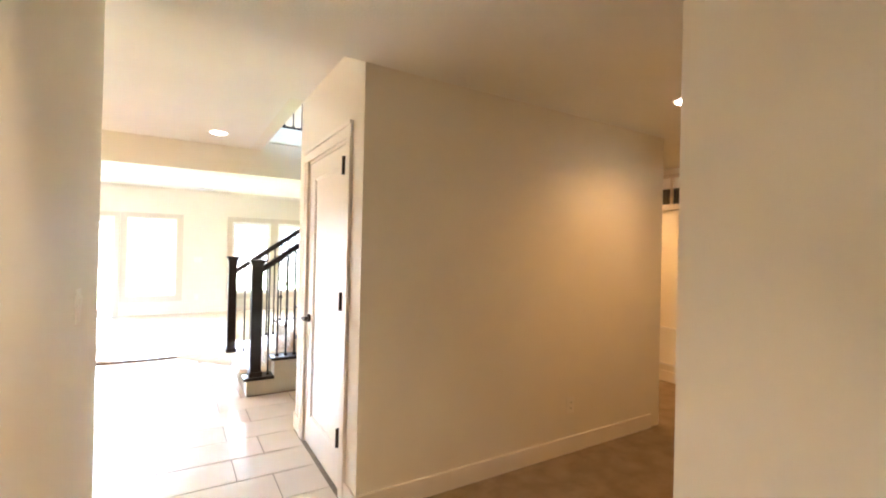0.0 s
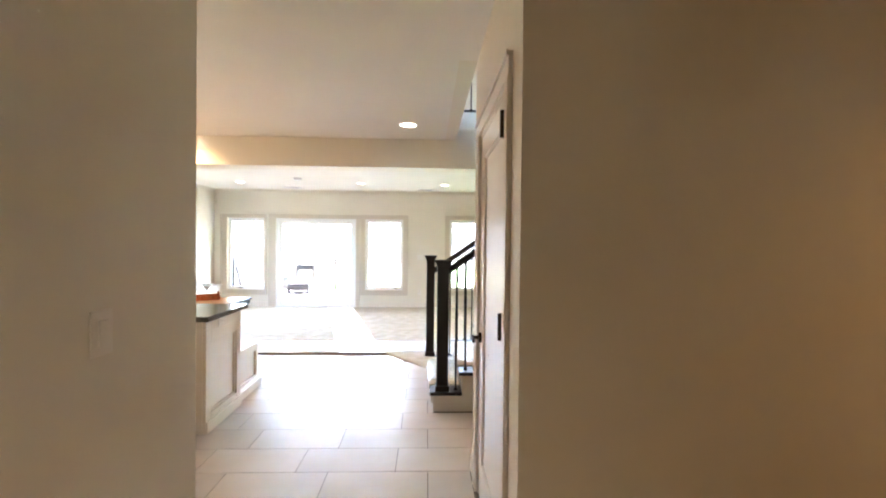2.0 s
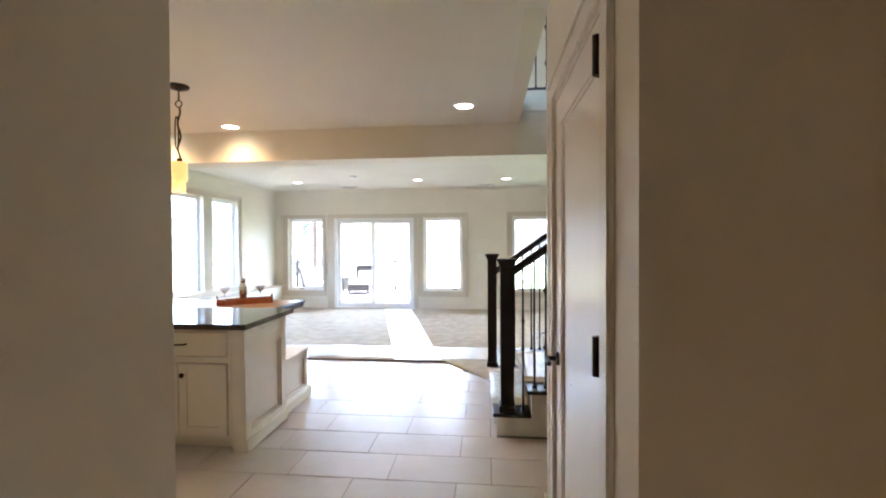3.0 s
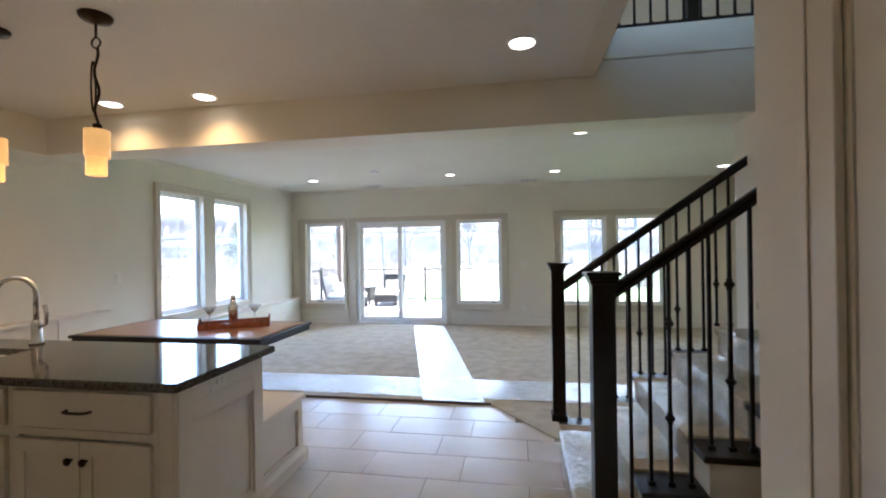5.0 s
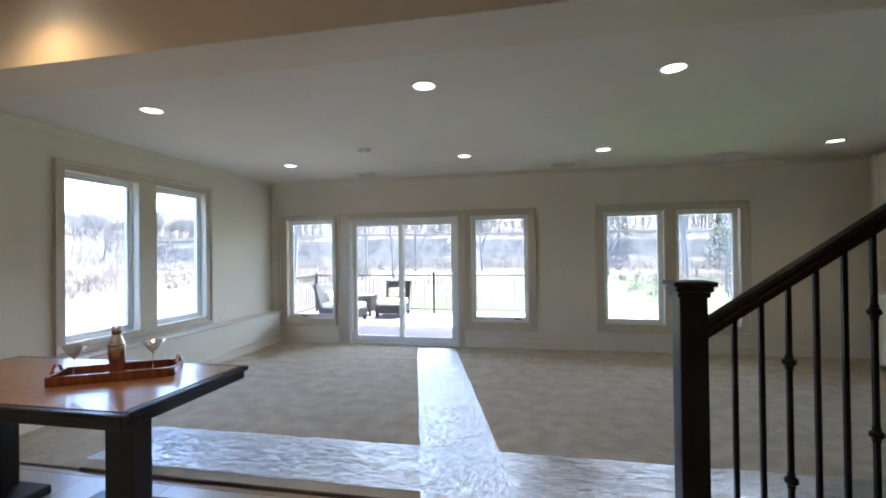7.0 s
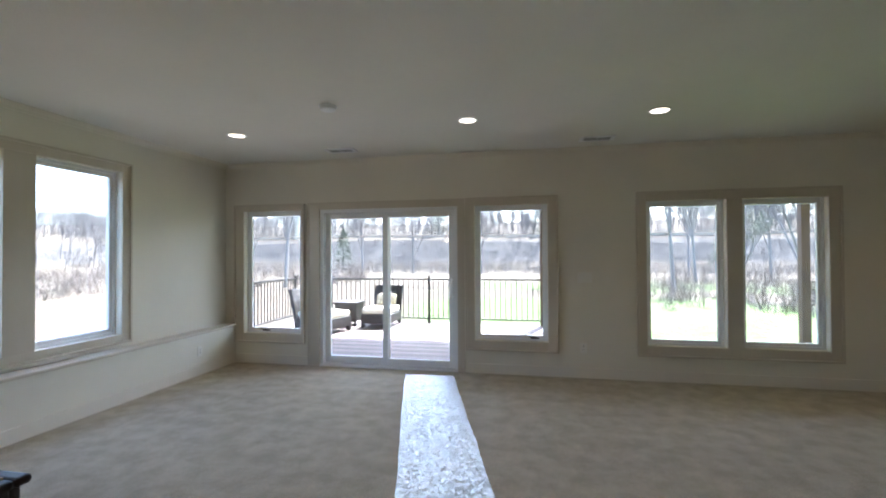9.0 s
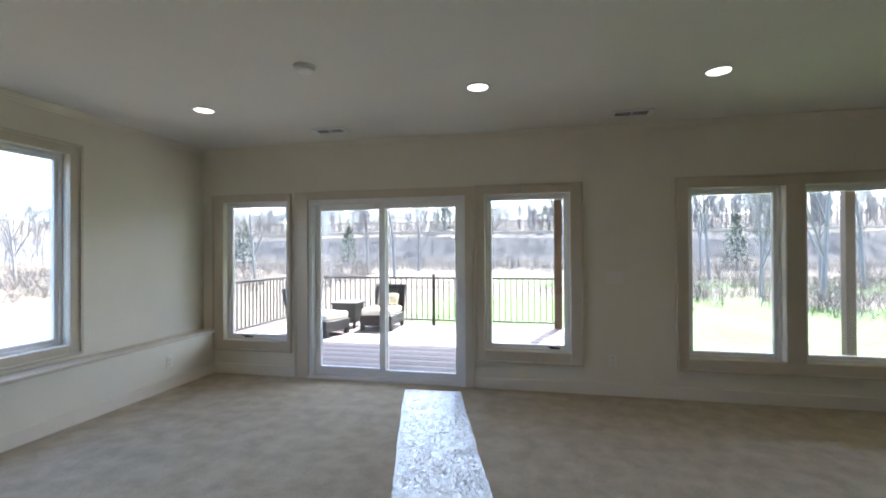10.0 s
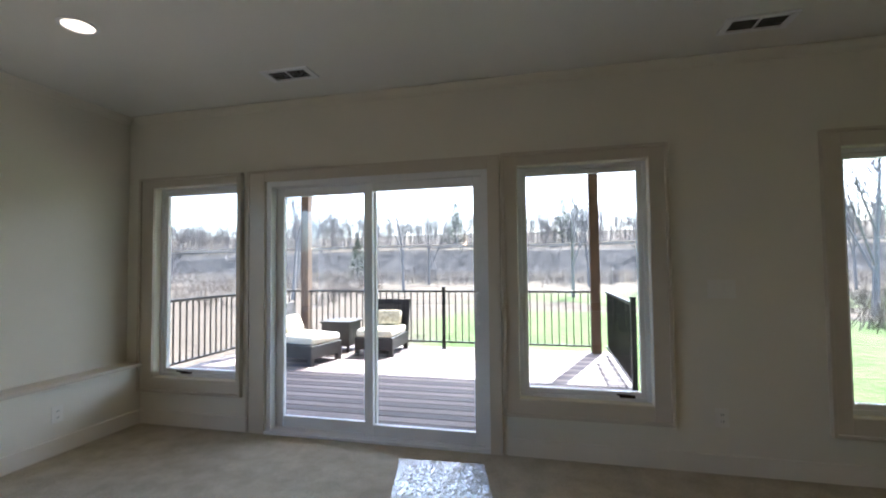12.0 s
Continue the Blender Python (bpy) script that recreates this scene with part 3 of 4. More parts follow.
ceiling_vent(-2.25, 9.96)
ceiling_vent(0.66, 10.03)
sm = empty("smoke_detector", "round white smoke detector on the ceiling", "smoke detector", at=(-1.713, 8.49, CEIL))
part("base_plate", lathe([(0.075, 0), (0.075, -0.012), (0.07, -0.015)], 32), "vinyl", sm)
part("cover", lathe([(0.066, -0.015), (0.064, -0.03), (0.045, -0.04), (0.01, -0.042)], 32), "vinyl", sm, smooth=True)


# ---- wall plates ----
def wall_plate(name, label, cat, m, kind_of="switch", gang=1):
    """A plate that faces +y in its own frame, moved by the pose m."""
    p = empty(name, label, cat, "wall plates")
    w = 0.037 * gang + (0.002 if gang == 1 else 0.008)
    part("cover_plate", box(-w, w, 0, 0.006, -0.06, 0.06, bevel=0.0025), "plate", p)
    for g in range(gang):
        x = (g - (gang - 1) / 2) * 0.046
        if kind_of == "switch":
            part("rocker", prism([(0.006, -0.034), (0.009, -0.034), (0.013, 0.033), (0.006, 0.034)], "x", x - 0.017, x + 0.017), "plate", p)
        else:
            part("socket", boxes((x - 0.017, x + 0.017, 0.006, 0.0085, 0.006, 0.036), (x - 0.017, x + 0.017, 0.006, 0.0085, -0.036, -0.006), bevel=0.002), "plate", p)
            for dx in (-0.006, 0.006):
                for dz in (-0.021, 0.021):
                    part("slot", box(x + dx - 0.0015, x + dx + 0.0015, 0.0085, 0.009, dz - 0.006, dz + 0.006), "dark", p)
    p.matrix_world = m
    return p


wall_plate("light_switch", "cream light switch plate on the passage wall", "light switch", pose(HALL_L, 1.364, 1.268, 0, 0, -90))
wall_plate("wall_outlet", "cream power outlet low on the hallway wall", "outlet", pose(2.70, HALL_Y, 0.36, 0, 0, 180), "outlet")
wall_plate("light_switch", "cream double light switch plate", "light switch", pose(0.566, FAR, 1.177, 0, 0, 180), gang=2)
wall_plate("wall_outlet", "cream power outlet under the switches", "outlet", pose(0.545, FAR, 0.36, 0, 0, 180), "outlet")
wall_plate("wall_outlet", "cream power outlet near the corner window", "outlet", pose(3.75, FAR, 0.36, 0, 0, 180), "outlet")
wall_plate("light_switch", "cream light switch beside the tall windows", "light switch", pose(LEFT, 6.38, 1.21, 0, 0, -90))
wall_plate("wall_outlet", "cream power outlet on the low ledge", "outlet", pose(LEFT + 0.155, 9.75, 0.30, 0, 0, -90), "outlet")

# low ledge under the side windows, and the taller panelled ledge behind the table
lg = empty("trim_ledge", "cream painted low wall ledge under windows", "ledge", kind="structure")
part("ledge_body", box(LEFT, LEFT + 0.155, 6.20, FAR, 0.0, 0.50), "paint", lg)
part("ledge_cap", box(LEFT, LEFT + 0.19, 6.20, FAR, 0.50, 0.53, bevel=0.006), "trim", lg)
pl = empty("trim_wainscot", "white panelled half wall behind the table", "ledge", kind="structure")
part("panel", box(LEFT, LEFT + 0.12, 2.2, 6.15, 0.0, 0.83), "cab", pl)
part("cap", box(LEFT, LEFT + 0.155, 2.2, 6.17, 0.83, 0.86, bevel=0.006), "cab", pl)
for yy in (2.3, 3.4, 4.5, 5.6):
    part("stile", box(LEFT + 0.12, LEFT + 0.132, yy, yy + 0.09, 0.0, 0.83), "cab", pl)


# ---- kitchen island ----
IX, IY0, IY1 = -1.0, 3.66, 4.30
def bar_pull(x, z, y, parent):
    pts = [(x - 0.065, y, z), (x - 0.06, y - 0.022, z), (x - 0.03, y - 0.03, z), (x + 0.03, y - 0.03, z), (x + 0.06, y - 0.022, z), (x + 0.065, y, z)]
    part("handle", sweep(pts, 0.0065), "bronze", parent, "dark bronze arched pull")


def island_unit(x0, x1):
    u = empty("base_cabinet", "cream painted base cabinet with dark pulls", "cabinet", "island cabinets")
    part("body", boxes((x0, x1, IY0 + 0.02, IY1, 0.10, 0.885), (x0, x1, IY0 + 0.09, IY1, 0.0, 0.10)), "cab", u)
    part("face_frame", boxes(*frame_boxes("y", IY0, 0.02, x0, x1, 0.10, 0.885, 0.035), (x0 + 0.035, x1 - 0.035, IY0, IY0 + 0.02, 0.645, 0.68)), "cab", u)
    a, b = x0 + 0.025, x1 - 0.025
    dr = part("drawer", box(a, b, IY0 - 0.02, IY0 - 0.001, 0.69, 0.86, bevel=0.005), "cab", u)
    bar_pull((a + b) / 2, 0.775, IY0 - 0.02, dr)
    mid = (a + b) / 2
    for c, d, kx in ((a, mid - 0.003, mid - 0.04), (mid + 0.003, b, mid + 0.04)):
        bm = boxes((c, d, IY0 - 0.012, IY0 - 0.001, 0.125, 0.635))
        for s in frame_boxes("y", IY0 - 0.022, 0.01, c, d, 0.125, 0.635, 0.06):
            add_box(bm, *s, bevel=0.002)
        dd = part("door", bm, "cab", u)
        k = bmesh.new()
        add_lathe(k, [(0.006, 0), (0.006, 0.012), (0.016, 0.018), (0.018, 0.026), (0.010, 0.032)], 16)
        bmesh.ops.transform(k, matrix=pose(kx, IY0 - 0.022, 0.555, 90), verts=k.verts)
        part("knob", k, "bronze", dd, "dark bronze knob", True)
    return u


for x0, x1 in ((-1.88, -1.10), (-2.66, -1.882), (-3.44, -2.662)):
    island_unit(x0, x1)
ep = empty("end_panel", "cream panelled island end with an outlet", "cabinet panel")
part("panel", box(-1.098, IX - 0.028, IY0, IY1, 0.0, 0.885), "cab", ep)
for s in frame_boxes("x", IX - 0.028, 0.028, IY0, IY1, 0.0, 0.885, 0.085, 0.14):
    part("stile" if s[3] - s[2] < 0.1 else "rail", box(*s, bevel=0.003), "cab", ep)
part("rail", box(IX - 0.028, IX, IY0 + 0.085, IY1 - 0.085, 0.705, 0.80, bevel=0.003), "cab", ep)
mo = bmesh.new()
for s in frame_boxes("x", IX - 0.028, 0.012, IY0 + 0.085, IY1 - 0.085, 0.14, 0.705, 0.016):
    add_box(mo, *s, bevel=0.002)
part("moulding", mo, "cab", ep)
part("plinth", box(IX, IX + 0.014, IY0 + 0.0, IY1, 0.0, 0.09, bevel=0.004), "cab", ep)
op = wall_plate("wall_outlet", "cream outlet on the island end panel", "outlet", pose(IX, 3.92, 0.848, 0, 90, -90), "outlet")

SX0, SX1, SY0, SY1 = -2.95, -2.35, 3.76, 4.12
ct = empty("countertop", "polished dark granite island countertop", "countertop")
slab = boxes(*[(a, b, c, d, 0.885, 0.925) for a, b in ((-3.48, SX0), (SX0, SX1), (SX1, -0.965)) for c, d in ((3.61, SY0), (SY0, SY1), (SY1, 4.36)) if not (a == SX0 and c == SY0)])
bmesh.ops.remove_doubles(slab, verts=slab.verts, dist=0.0005)
part("slab", slab, "granite", ct)
part("edge_profile", boxes((-0.967, -0.957, 3.605, 4.365, 0.888, 0.922), (-3.48, -0.967, 3.601, 3.611, 0.888, 0.922), (-3.48, -0.967, 4.359, 4.369, 0.888, 0.922), bevel=0.004), "granite", ct)
sk = empty("sink", "dark undermount kitchen sink", "sink")
part("basin", boxes((SX0, SX1, SY0, SY1, 0.70, 0.712), (SX0, SX0 + 0.01, SY0, SY1, 0.712, 0.884), (SX1 - 0.01, SX1, SY0, SY1, 0.712, 0.884), (SX0 + 0.01, SX1 - 0.01, SY0, SY0 + 0.01, 0.712, 0.884), (SX0 + 0.01, SX1 - 0.01, SY1 - 0.01, SY1, 0.712, 0.884)), "bronze", sk)
part("drain", lathe([(0.04, 0), (0.04, 0.004), (0.02, 0.005)], 20, (-2.65, 3.94, 0.712)), "chrome", sk)
fa = empty("kitchen_faucet", "brushed steel gooseneck kitchen faucet", "faucet", at=(-2.50, 4.24, 0.925))
fa.scale = (1.18, 1.18, 1.18)
part("base", lathe([(0.032, 0), (0.032, 0.012), (0.024, 0.02), (0.022, 0.11), (0.018, 0.13)], 24), "chrome", fa, smooth=True)
neck = [(0, 0, 0.12), (0, 0, 0.26)] + [(-0.07 * (1 - math.cos(a)), -0.045 * (1 - math.cos(a)), 0.27 + 0.085 * math.sin(a)) for a in [math.pi * i / 14 for i in range(1, 15)]]
part("spout", sweep(neck, 0.0125, 12), "chrome", fa, smooth=True)
part("spray_head", tube((-0.14, -0.09, 0.275), (-0.155, -0.10, 0.185), 0.015, 0.021, n=14), "chrome", fa, smooth=True)
part("lever", sweep([(0.02, 0, 0.09), (0.06, 0.0, 0.11), (0.065, 0.0, 0.16), (0.055, 0, 0.21)], 0.009), "chrome", fa, smooth=True)

# bench behind the island
be = empty("bench", "cream panelled built-in bench with flat seat", "bench")
part("body", box(-3.44, -1.075, IY1 + 0.002, 4.86, 0.0, 0.44), "cab", be)
part("seat", box(-3.44, -1.04, IY1 + 0.002, 4.90, 0.44, 0.47, bevel=0.006), "cab", be)
for s in frame_boxes("x", -1.075, 0.022, IY1 + 0.002, 4.86, 0.0, 0.44, 0.06, 0.13):
    part("stile" if s[3] - s[2] < 0.1 else "rail", box(*s, bevel=0.003), "cab", be)
part("plinth", prism([(-1.053, 0.0), (-1.027, 0.0), (-1.027, 0.075), (-1.042, 0.10), (-1.053, 0.105)], "y", IY1 + 0.002, 4.885), "cab", be, "moulded bench plinth")

# ---- table and what stands on it ----
tb = empty("dining_table", "wooden trestle table with dark moulded edge", "table", at=(0, 0, 0))
TX0, TX1, TY0, TY1 = -3.56, -1.65, 5.30, 6.23
for i in range(6):
    a = TX0 + 0.05 + i * (TX1 - TX0 - 0.10) / 6
    part("plank", box(a + 0.0006, a + (TX1 - TX0 - 0.10) / 6 - 0.0006, TY0 + 0.05, TY1 - 0.05, 0.715, 0.755), "wood", tb)
part("edge_moulding", boxes((TX0, TX1, TY0, TY0 + 0.05, 0.722, 0.752), (TX0, TX1, TY1 - 0.05, TY1, 0.722, 0.752), (TX0, TX0 + 0.05, TY0 + 0.05, TY1 - 0.05, 0.722, 0.752), (TX1 - 0.05, TX1, TY0 + 0.05, TY1 - 0.05, 0.722, 0.752), bevel=0.011), "black", tb, "dark moulded table edge")
part("apron", boxes(*[(TX0 + 0.02, TX1 - 0.02, y, y + 0.03, 0.672, 0.722) for y in (TY0 + 0.02, TY1 - 0.05)], *[(x, x + 0.03, TY0 + 0.05, TY1 - 0.05, 0.672, 0.722) for x in (TX0 + 0.02, TX1 - 0.05)], bevel=0.008), "black", tb, "dark apron")
for cx in (-2.10, -3.08):
    lg2 = part("leg", boxes((cx - 0.10, cx + 0.10, 5.70, 5.82, 0.06, 0.69), bevel=0.006), "black", tb, "dark square trestle post")
    part("foot", boxes((cx - 0.30, cx + 0.30, 5.66, 5.86, 0.0, 0.06), bevel=0.012), "black", lg2)

tr = empty("serving_tray", "red-brown wooden tray with cut-out handles", "tray", at=(-2.27, 5.86, 0.756))
tr.scale = (1.12, 0.82, 1.1)
part("bottom", box(-0.27, 0.27, -0.155, 0.155, 0.0, 0.01), "tray", tr)
for y in (-0.16, 0.148):
    part("side", box(-0.28, 0.28, y, y + 0.012, 0.0, 0.05, bevel=0.003), "tray", tr)
for x in (-0.282, 0.27):
    bm = box(x, x + 0.012, -0.148, 0.148, 0.0, 0.05, bevel=0.003)
    part("end", bm, "tray", tr)
    arch = [(x + 0.006, -0.075 + 0.15 * i / 12, 0.048 + 0.04 * math.sin(math.pi * i / 12) ** 0.6) for i in range(13)]
    part("handle", sweep(arch, 0.008), "tray", tr, smooth=True)
tr.rotation_euler = (0, 0, radians(31))
shk = empty("cocktail_shaker", "polished steel cocktail shaker on the tray", "shaker", at=(-2.30, 5.87, 0.768))
shk.scale = (1.12, 1.12, 1.22)
part("body", lathe([(0.030, 0), (0.034, 0.005), (0.042, 0.13), (0.043, 0.14)], 28), "chrome", shk, smooth=True)
part("shoulder", lathe([(0.043, 0.14), (0.042, 0.15), (0.024, 0.185), (0.022, 0.20)], 28), "chrome", shk, smooth=True)
part("cap", lathe([(0.024, 0.20), (0.024, 0.23), (0.019, 0.238)], 28), "chrome", shk, smooth=True)


def cocktail_glass(x, y):
    g = empty("martini_glass", "clear long-stemmed martini glass on the tray", "glass", "glasses on the tray", at=(x, y, 0.768))
    g.scale = (1.2, 1.2, 1.15)
    part("bowl", lathe([(0.004, 0.095), (0.054, 0.165), (0.0525, 0.165), (0.003, 0.098)], 28), "crystal", g, smooth=True)
    part("stem", lathe([(0.0045, 0.004), (0.003, 0.05), (0.004, 0.097)], 12), "crystal", g, smooth=True)
    part("foot", lathe([(0.036, 0), (0.036, 0.002), (0.006, 0.006)], 28), "crystal", g, smooth=True)


cocktail_glass(-2.46, 5.74)
cocktail_glass(-2.12, 5.95)

# ---- staircase ----
st = empty("staircase", "carpeted staircase with black newels and balusters", "staircase")
SN, SF, RISE, RUN, NOSE = 4.08, 5.44, 0.18, 0.26, 0.76
NS = 14
for k in range(1, NS + 1):
    x = NOSE + RUN * (k - 1)
    x1 = x + RUN + 0.02 if k < NS else 4.74
    z = RISE * k
    part("step", box(x + 0.02, x1, SN + 0.03, SF - 0.03 if x < 1.8 else BEAM0 - 0.001, 0.0, z - 0.03), "trim", st, "cream painted riser")
    far_end = SF if x < 1.8 else BEAM0 - 0.001
    part("tread_end", box(x - 0.012, x1 - 0.002, SN, SN + 0.21, z - 0.03, z, bevel=0.008), "black", st, "dark stained tread end")
    if x < 1.8:
        part("tread_end", box(x - 0.012, x1 - 0.002, SF - 0.17, SF, z - 0.03, z, bevel=0.008), "black", st, "dark stained tread end")
        f1 = SF - 0.17
    else:
        f1 = BEAM0 - 0.001
    part("carpet", boxes((x - 0.018, x1, SN + 0.21, f1, z - 0.035, z + 0.012), (x + 0.002, x + 0.02, SN + 0.21, f1, z - RISE + 0.012, z - 0.035), bevel=0.006), "carpet", st, "beige stair carpet")


def newel(x, y, z0, z1, w):
    n = part("newel", box(x - w, x + w, y - w, y + w, z0, z1 - 0.05, bevel=0.004), "black", st, "black square newel post")
    part("cap", boxes((x - w - 0.008, x + w + 0.008, y - w - 0.008, y + w + 0.008, z1 - 0.058, z1 - 0.038), (x - w - 0.016, x + w + 0.016, y - w - 0.016, y + w + 0.016, z1 - 0.038, z1 - 0.018), (x - w - 0.026, x + w + 0.026, y - w - 0.026, y + w + 0.026, z1 - 0.018, z1), bevel=0.005), "black", n)
    part("plinth", box(x - w - 0.012, x + w + 0.012, y - w - 0.012, y + w + 0.012, z0, z0 + 0.05, bevel=0.005), "black", n)


NY, FY = 4.165, 5.395
newel(0.86, NY, RISE, 1.36, 0.052)
newel(0.757, FY, RISE, 1.365, 0.047)
rail_top = lambda x: 1.25 + 0.70 * (x - 0.84)
RAIL = [(-0.030, -0.055), (0.030, -0.055), (0.030, -0.035), (0.022, -0.028), (0.033, -0.016), (0.026, -0.003), (0.0, 0.002), (-0.026, -0.003), (-0.033, -0.016), (-0.022, -0.028), (-0.030, -0.035)]
def handrail(x0, x1, y, parent):
    bm = bmesh.new()
    ends = [[bm.verts.new((x, y + u, rail_top(x) + v * 1.25)) for u, v in RAIL] for x in (x0, x1)]
    n = len(RAIL)
    for i in range(n):
        bm.faces.new((ends[0][i], ends[0][(i + 1) % n], ends[1][(i + 1) % n], ends[1][i]))
    bm.faces.new(ends[0][::-1])
    bm.faces.new(ends[1])
    bmesh.ops.recalc_face_normals(bm, faces=bm.faces)
    part("handrail", bm, "black", parent, "black moulded handrail")


handrail(0.90, 4.5, NY, st)
handrail(0.79, 2.06, FY, st)


def baluster(x, y, z0, z1, fancy, parent):
    b = part("baluster", box(x - 0.0075, x + 0.0075, y - 0.0075, y + 0.0075, z0, z1), "iron", parent)
    part("shoe", box(x - 0.016, x + 0.016, y - 0.016, y + 0.016, z0, z0 + 0.022, bevel=0.004), "iron", b)
    if fancy:
        for f in (0.30, 0.72):
            z = z0 + (z1 - z0) * f
            part("knuckle", lathe([(0.009, -0.03), (0.014, -0.024), (0.012, -0.016), (0.022, -0.006), (0.022, 0.006), (0.012, 0.016), (0.014, 0.024), (0.009, 0.03)], 10, (x, y, z)), "iron", b)


for y, x0, count in ((NY, 0.983, 24), (FY, 0.905, 13)):
    for i in range(count):
        x = x0 + 0.0867 * i
        k = int((x - NOSE) / RUN) + 1
        baluster(x, y, RISE * k, rail_top(x) - 0.06, i % 3 == 2, st)

# clear film over the stair carpet
def stair_film():
    bm = bmesh.new()
    prof = []
    for k in range(1, 9):
        x, z = NOSE + RUN * (k - 1), RISE * k
        prof += [(x - 0.028, z - RISE + 0.02 + 0.16 * f) for f in (0.1, 0.4, 0.75)] + [(x - 0.03, z + 0.008)]
        prof += [(x + RUN * f, z + 0.022) for f in (0.05, 0.2, 0.35, 0.5, 0.65, 0.8)]
    ny = 26
    rows = []
    for i, (x, z) in enumerate(prof):
        row = []
        for j in range(ny + 1):
            y = SN + 0.30 + (SF - SN - 0.60) * j / ny
            d = 0.010 * noise.noise(Vector((x * 9, y * 7, z * 9))) + 0.006 * noise.noise(Vector((x * 26, y * 19, z * 23)))
            row.append(bm.verts.new((x - abs(d) * 0.6, y, z + abs(d))))
        rows.append(row)
    for a, b in zip(rows, rows[1:]):
        for j in range(ny):
            bm.faces.new((a[j], a[j + 1], b[j + 1], b[j]))
    return bm


sf = part("plastic_film", stair_film(), "film_stair", None, smooth=True)
tagged(sf, "crinkled clear plastic film over the stair carpet", "plastic film")


# clear film runners on the living room carpet
def runner(corners, nu, nv, label, lift, mat):
    a, b, c, d = [Vector((*p, 0)) for p in corners]
    bm = bmesh.new()
    rows = []
    for i in range(nu + 1):
        u = i / nu
        row = []
        for j in range(nv + 1):
            v = j / nv
            p = (a * (1 - u) + b * u) * (1 - v) + (d * (1 - u) + c * u) * v
            w = 0.006 * noise.noise(Vector((p.x * 5, p.y * 16, 1))) + 0.003 * noise.noise(Vector((p.x * 25, p.y * 30, 4)))
            wob = 0.012 * noise.noise(Vector((p.x * 3, p.y * 3, 8)))
            row.append(bm.verts.new((p.x + wob, p.y + wob, lift + abs(w))))
        rows.append(row)
    for r, s in zip(rows, rows[1:]):
        for j in range(nv):
            bm.faces.new((r[j], s[j], s[j + 1], r[j + 1]))
    ob = part("plastic_runner", bm, mat, None, smooth=True)
    return tagged(ob, label, "plastic film", "floor film runners")


runner([(-3.0, 6.25), (2.6, 6.25), (2.6, 6.87), (-3.0, 6.87)], 120, 16, "clear plastic film strip across the carpet", 0.016, "film")
runner([(-0.465, 6.12), (0.14, 6.12), (-0.95, 10.2), (-1.54, 10.17)], 16, 90, "clear plastic film strip to the door", 0.026, "film_long")

# upstairs guard
gd = empty("guard_rail", "dark upstairs guard rail with iron balusters", "railing")
part("shoe_rail", box(STAIRWELL, 4.74, BEAM0 + 0.03, BEAM0 + 0.13, 3.02, 3.06, bevel=0.005), "black", gd)
part("top_rail", box(STAIRWELL, 4.74, BEAM0 + 0.05, BEAM0 + 0.11, 3.93, 3.98, bevel=0.008), "black", gd)
for i in range(18):
    baluster(STAIRWELL + 0.07 + 0.11 * i, BEAM0 + 0.08, 3.06, 3.93, i % 3 == 2, gd)
part("newel", box(1.72, 1.80, BEAM0 + 0.20, BEAM0 + 0.28, 3.02, 4.05, bevel=0.004), "black", gd)
tagged(part("trim_board", box(STAIRWELL, 4.74, BEAM0 - 0.004, BEAM0 + 0.019, 2.81, 3.02), "paint"), "cream fascia board of the upper floor", "trim", kind="structure")

# ---- hallway end ----
HE = HALL_END
hg = empty("return_grille", "white louvred return air grille", "air vent")
part("grille_frame", boxes(*frame_boxes("x", HE - 0.02, 0.02, 2.19, 2.79, 0.20, 0.65, 0.03), bevel=0.003), "vinyl", hg)
part("backing", box(HE - 0.005, HE - 0.001, 2.22, 2.76, 0.23, 0.62), "plate", hg)
for i in range(15):
    z = 0.24 + i * 0.025
    part("louvre", prism([(HE - 0.016, z), (HE - 0.014, z), (HE - 0.006, z + 0.016), (HE - 0.008, z + 0.016)], "y", 2.22, 2.76), "vinyl", hg)
tw = empty("window_5", "small white three-light transom window", "window", kind="structure")
part("window_frame", boxes(*frame_boxes("x", HE - 0.035, 0.035, 2.18, 2.80, 2.06, 2.46, 0.045), (HE - 0.035, HE, 2.39, 2.42, 2.105, 2.415), (HE - 0.035, HE, 2.57, 2.60, 2.105, 2.415), bevel=0.003), "trim", tw)
part("window_sill", box(HE - 0.05, HE, 2.16, 2.82, 2.035, 2.06, bevel=0.004), "trim", tw)
# the glass's reflection put into colour: dark below, pale above
for a, b in ((2.225, 2.39), (2.42, 2.57), (2.60, 2.755)):
    part("pane", box(HE - 0.012, HE - 0.002, a, b, 2.105, 2.29), "granite", tw, "dark lower pane, reflection put into its colour")
    part("shade", box(HE - 0.018, HE - 0.002, a, b, 2.29, 2.415), "plate", tw, "pale upper pane, reflection put into its colour")

# ---- built-in shelves by the right wall ----
bs = empty("bookcase", "cream built-in bookcase with open shelves", "bookcase")
bx0, bx1, by0, by1 = 4.28, RIGHT - 0.016, 8.6, 9.86
part("side_panel", box(bx0, bx1, by0, by0 + 0.03, 0.0, 2.62), "cab", bs)
part("side_panel", box(bx0, bx1, by1 - 0.03, by1, 0.0, 2.62), "cab", bs)
part("back_panel", box(bx1 - 0.015, bx1, by0 + 0.03, by1 - 0.03, 0.0, 2.62), "cab", bs)
for z in (0.93, 1.36, 1.79, 2.59):
    part("shelf", box(bx0 + 0.005, bx1 - 0.015, by0 + 0.03, by1 - 0.03, z - 0.03, z), "cab", bs)
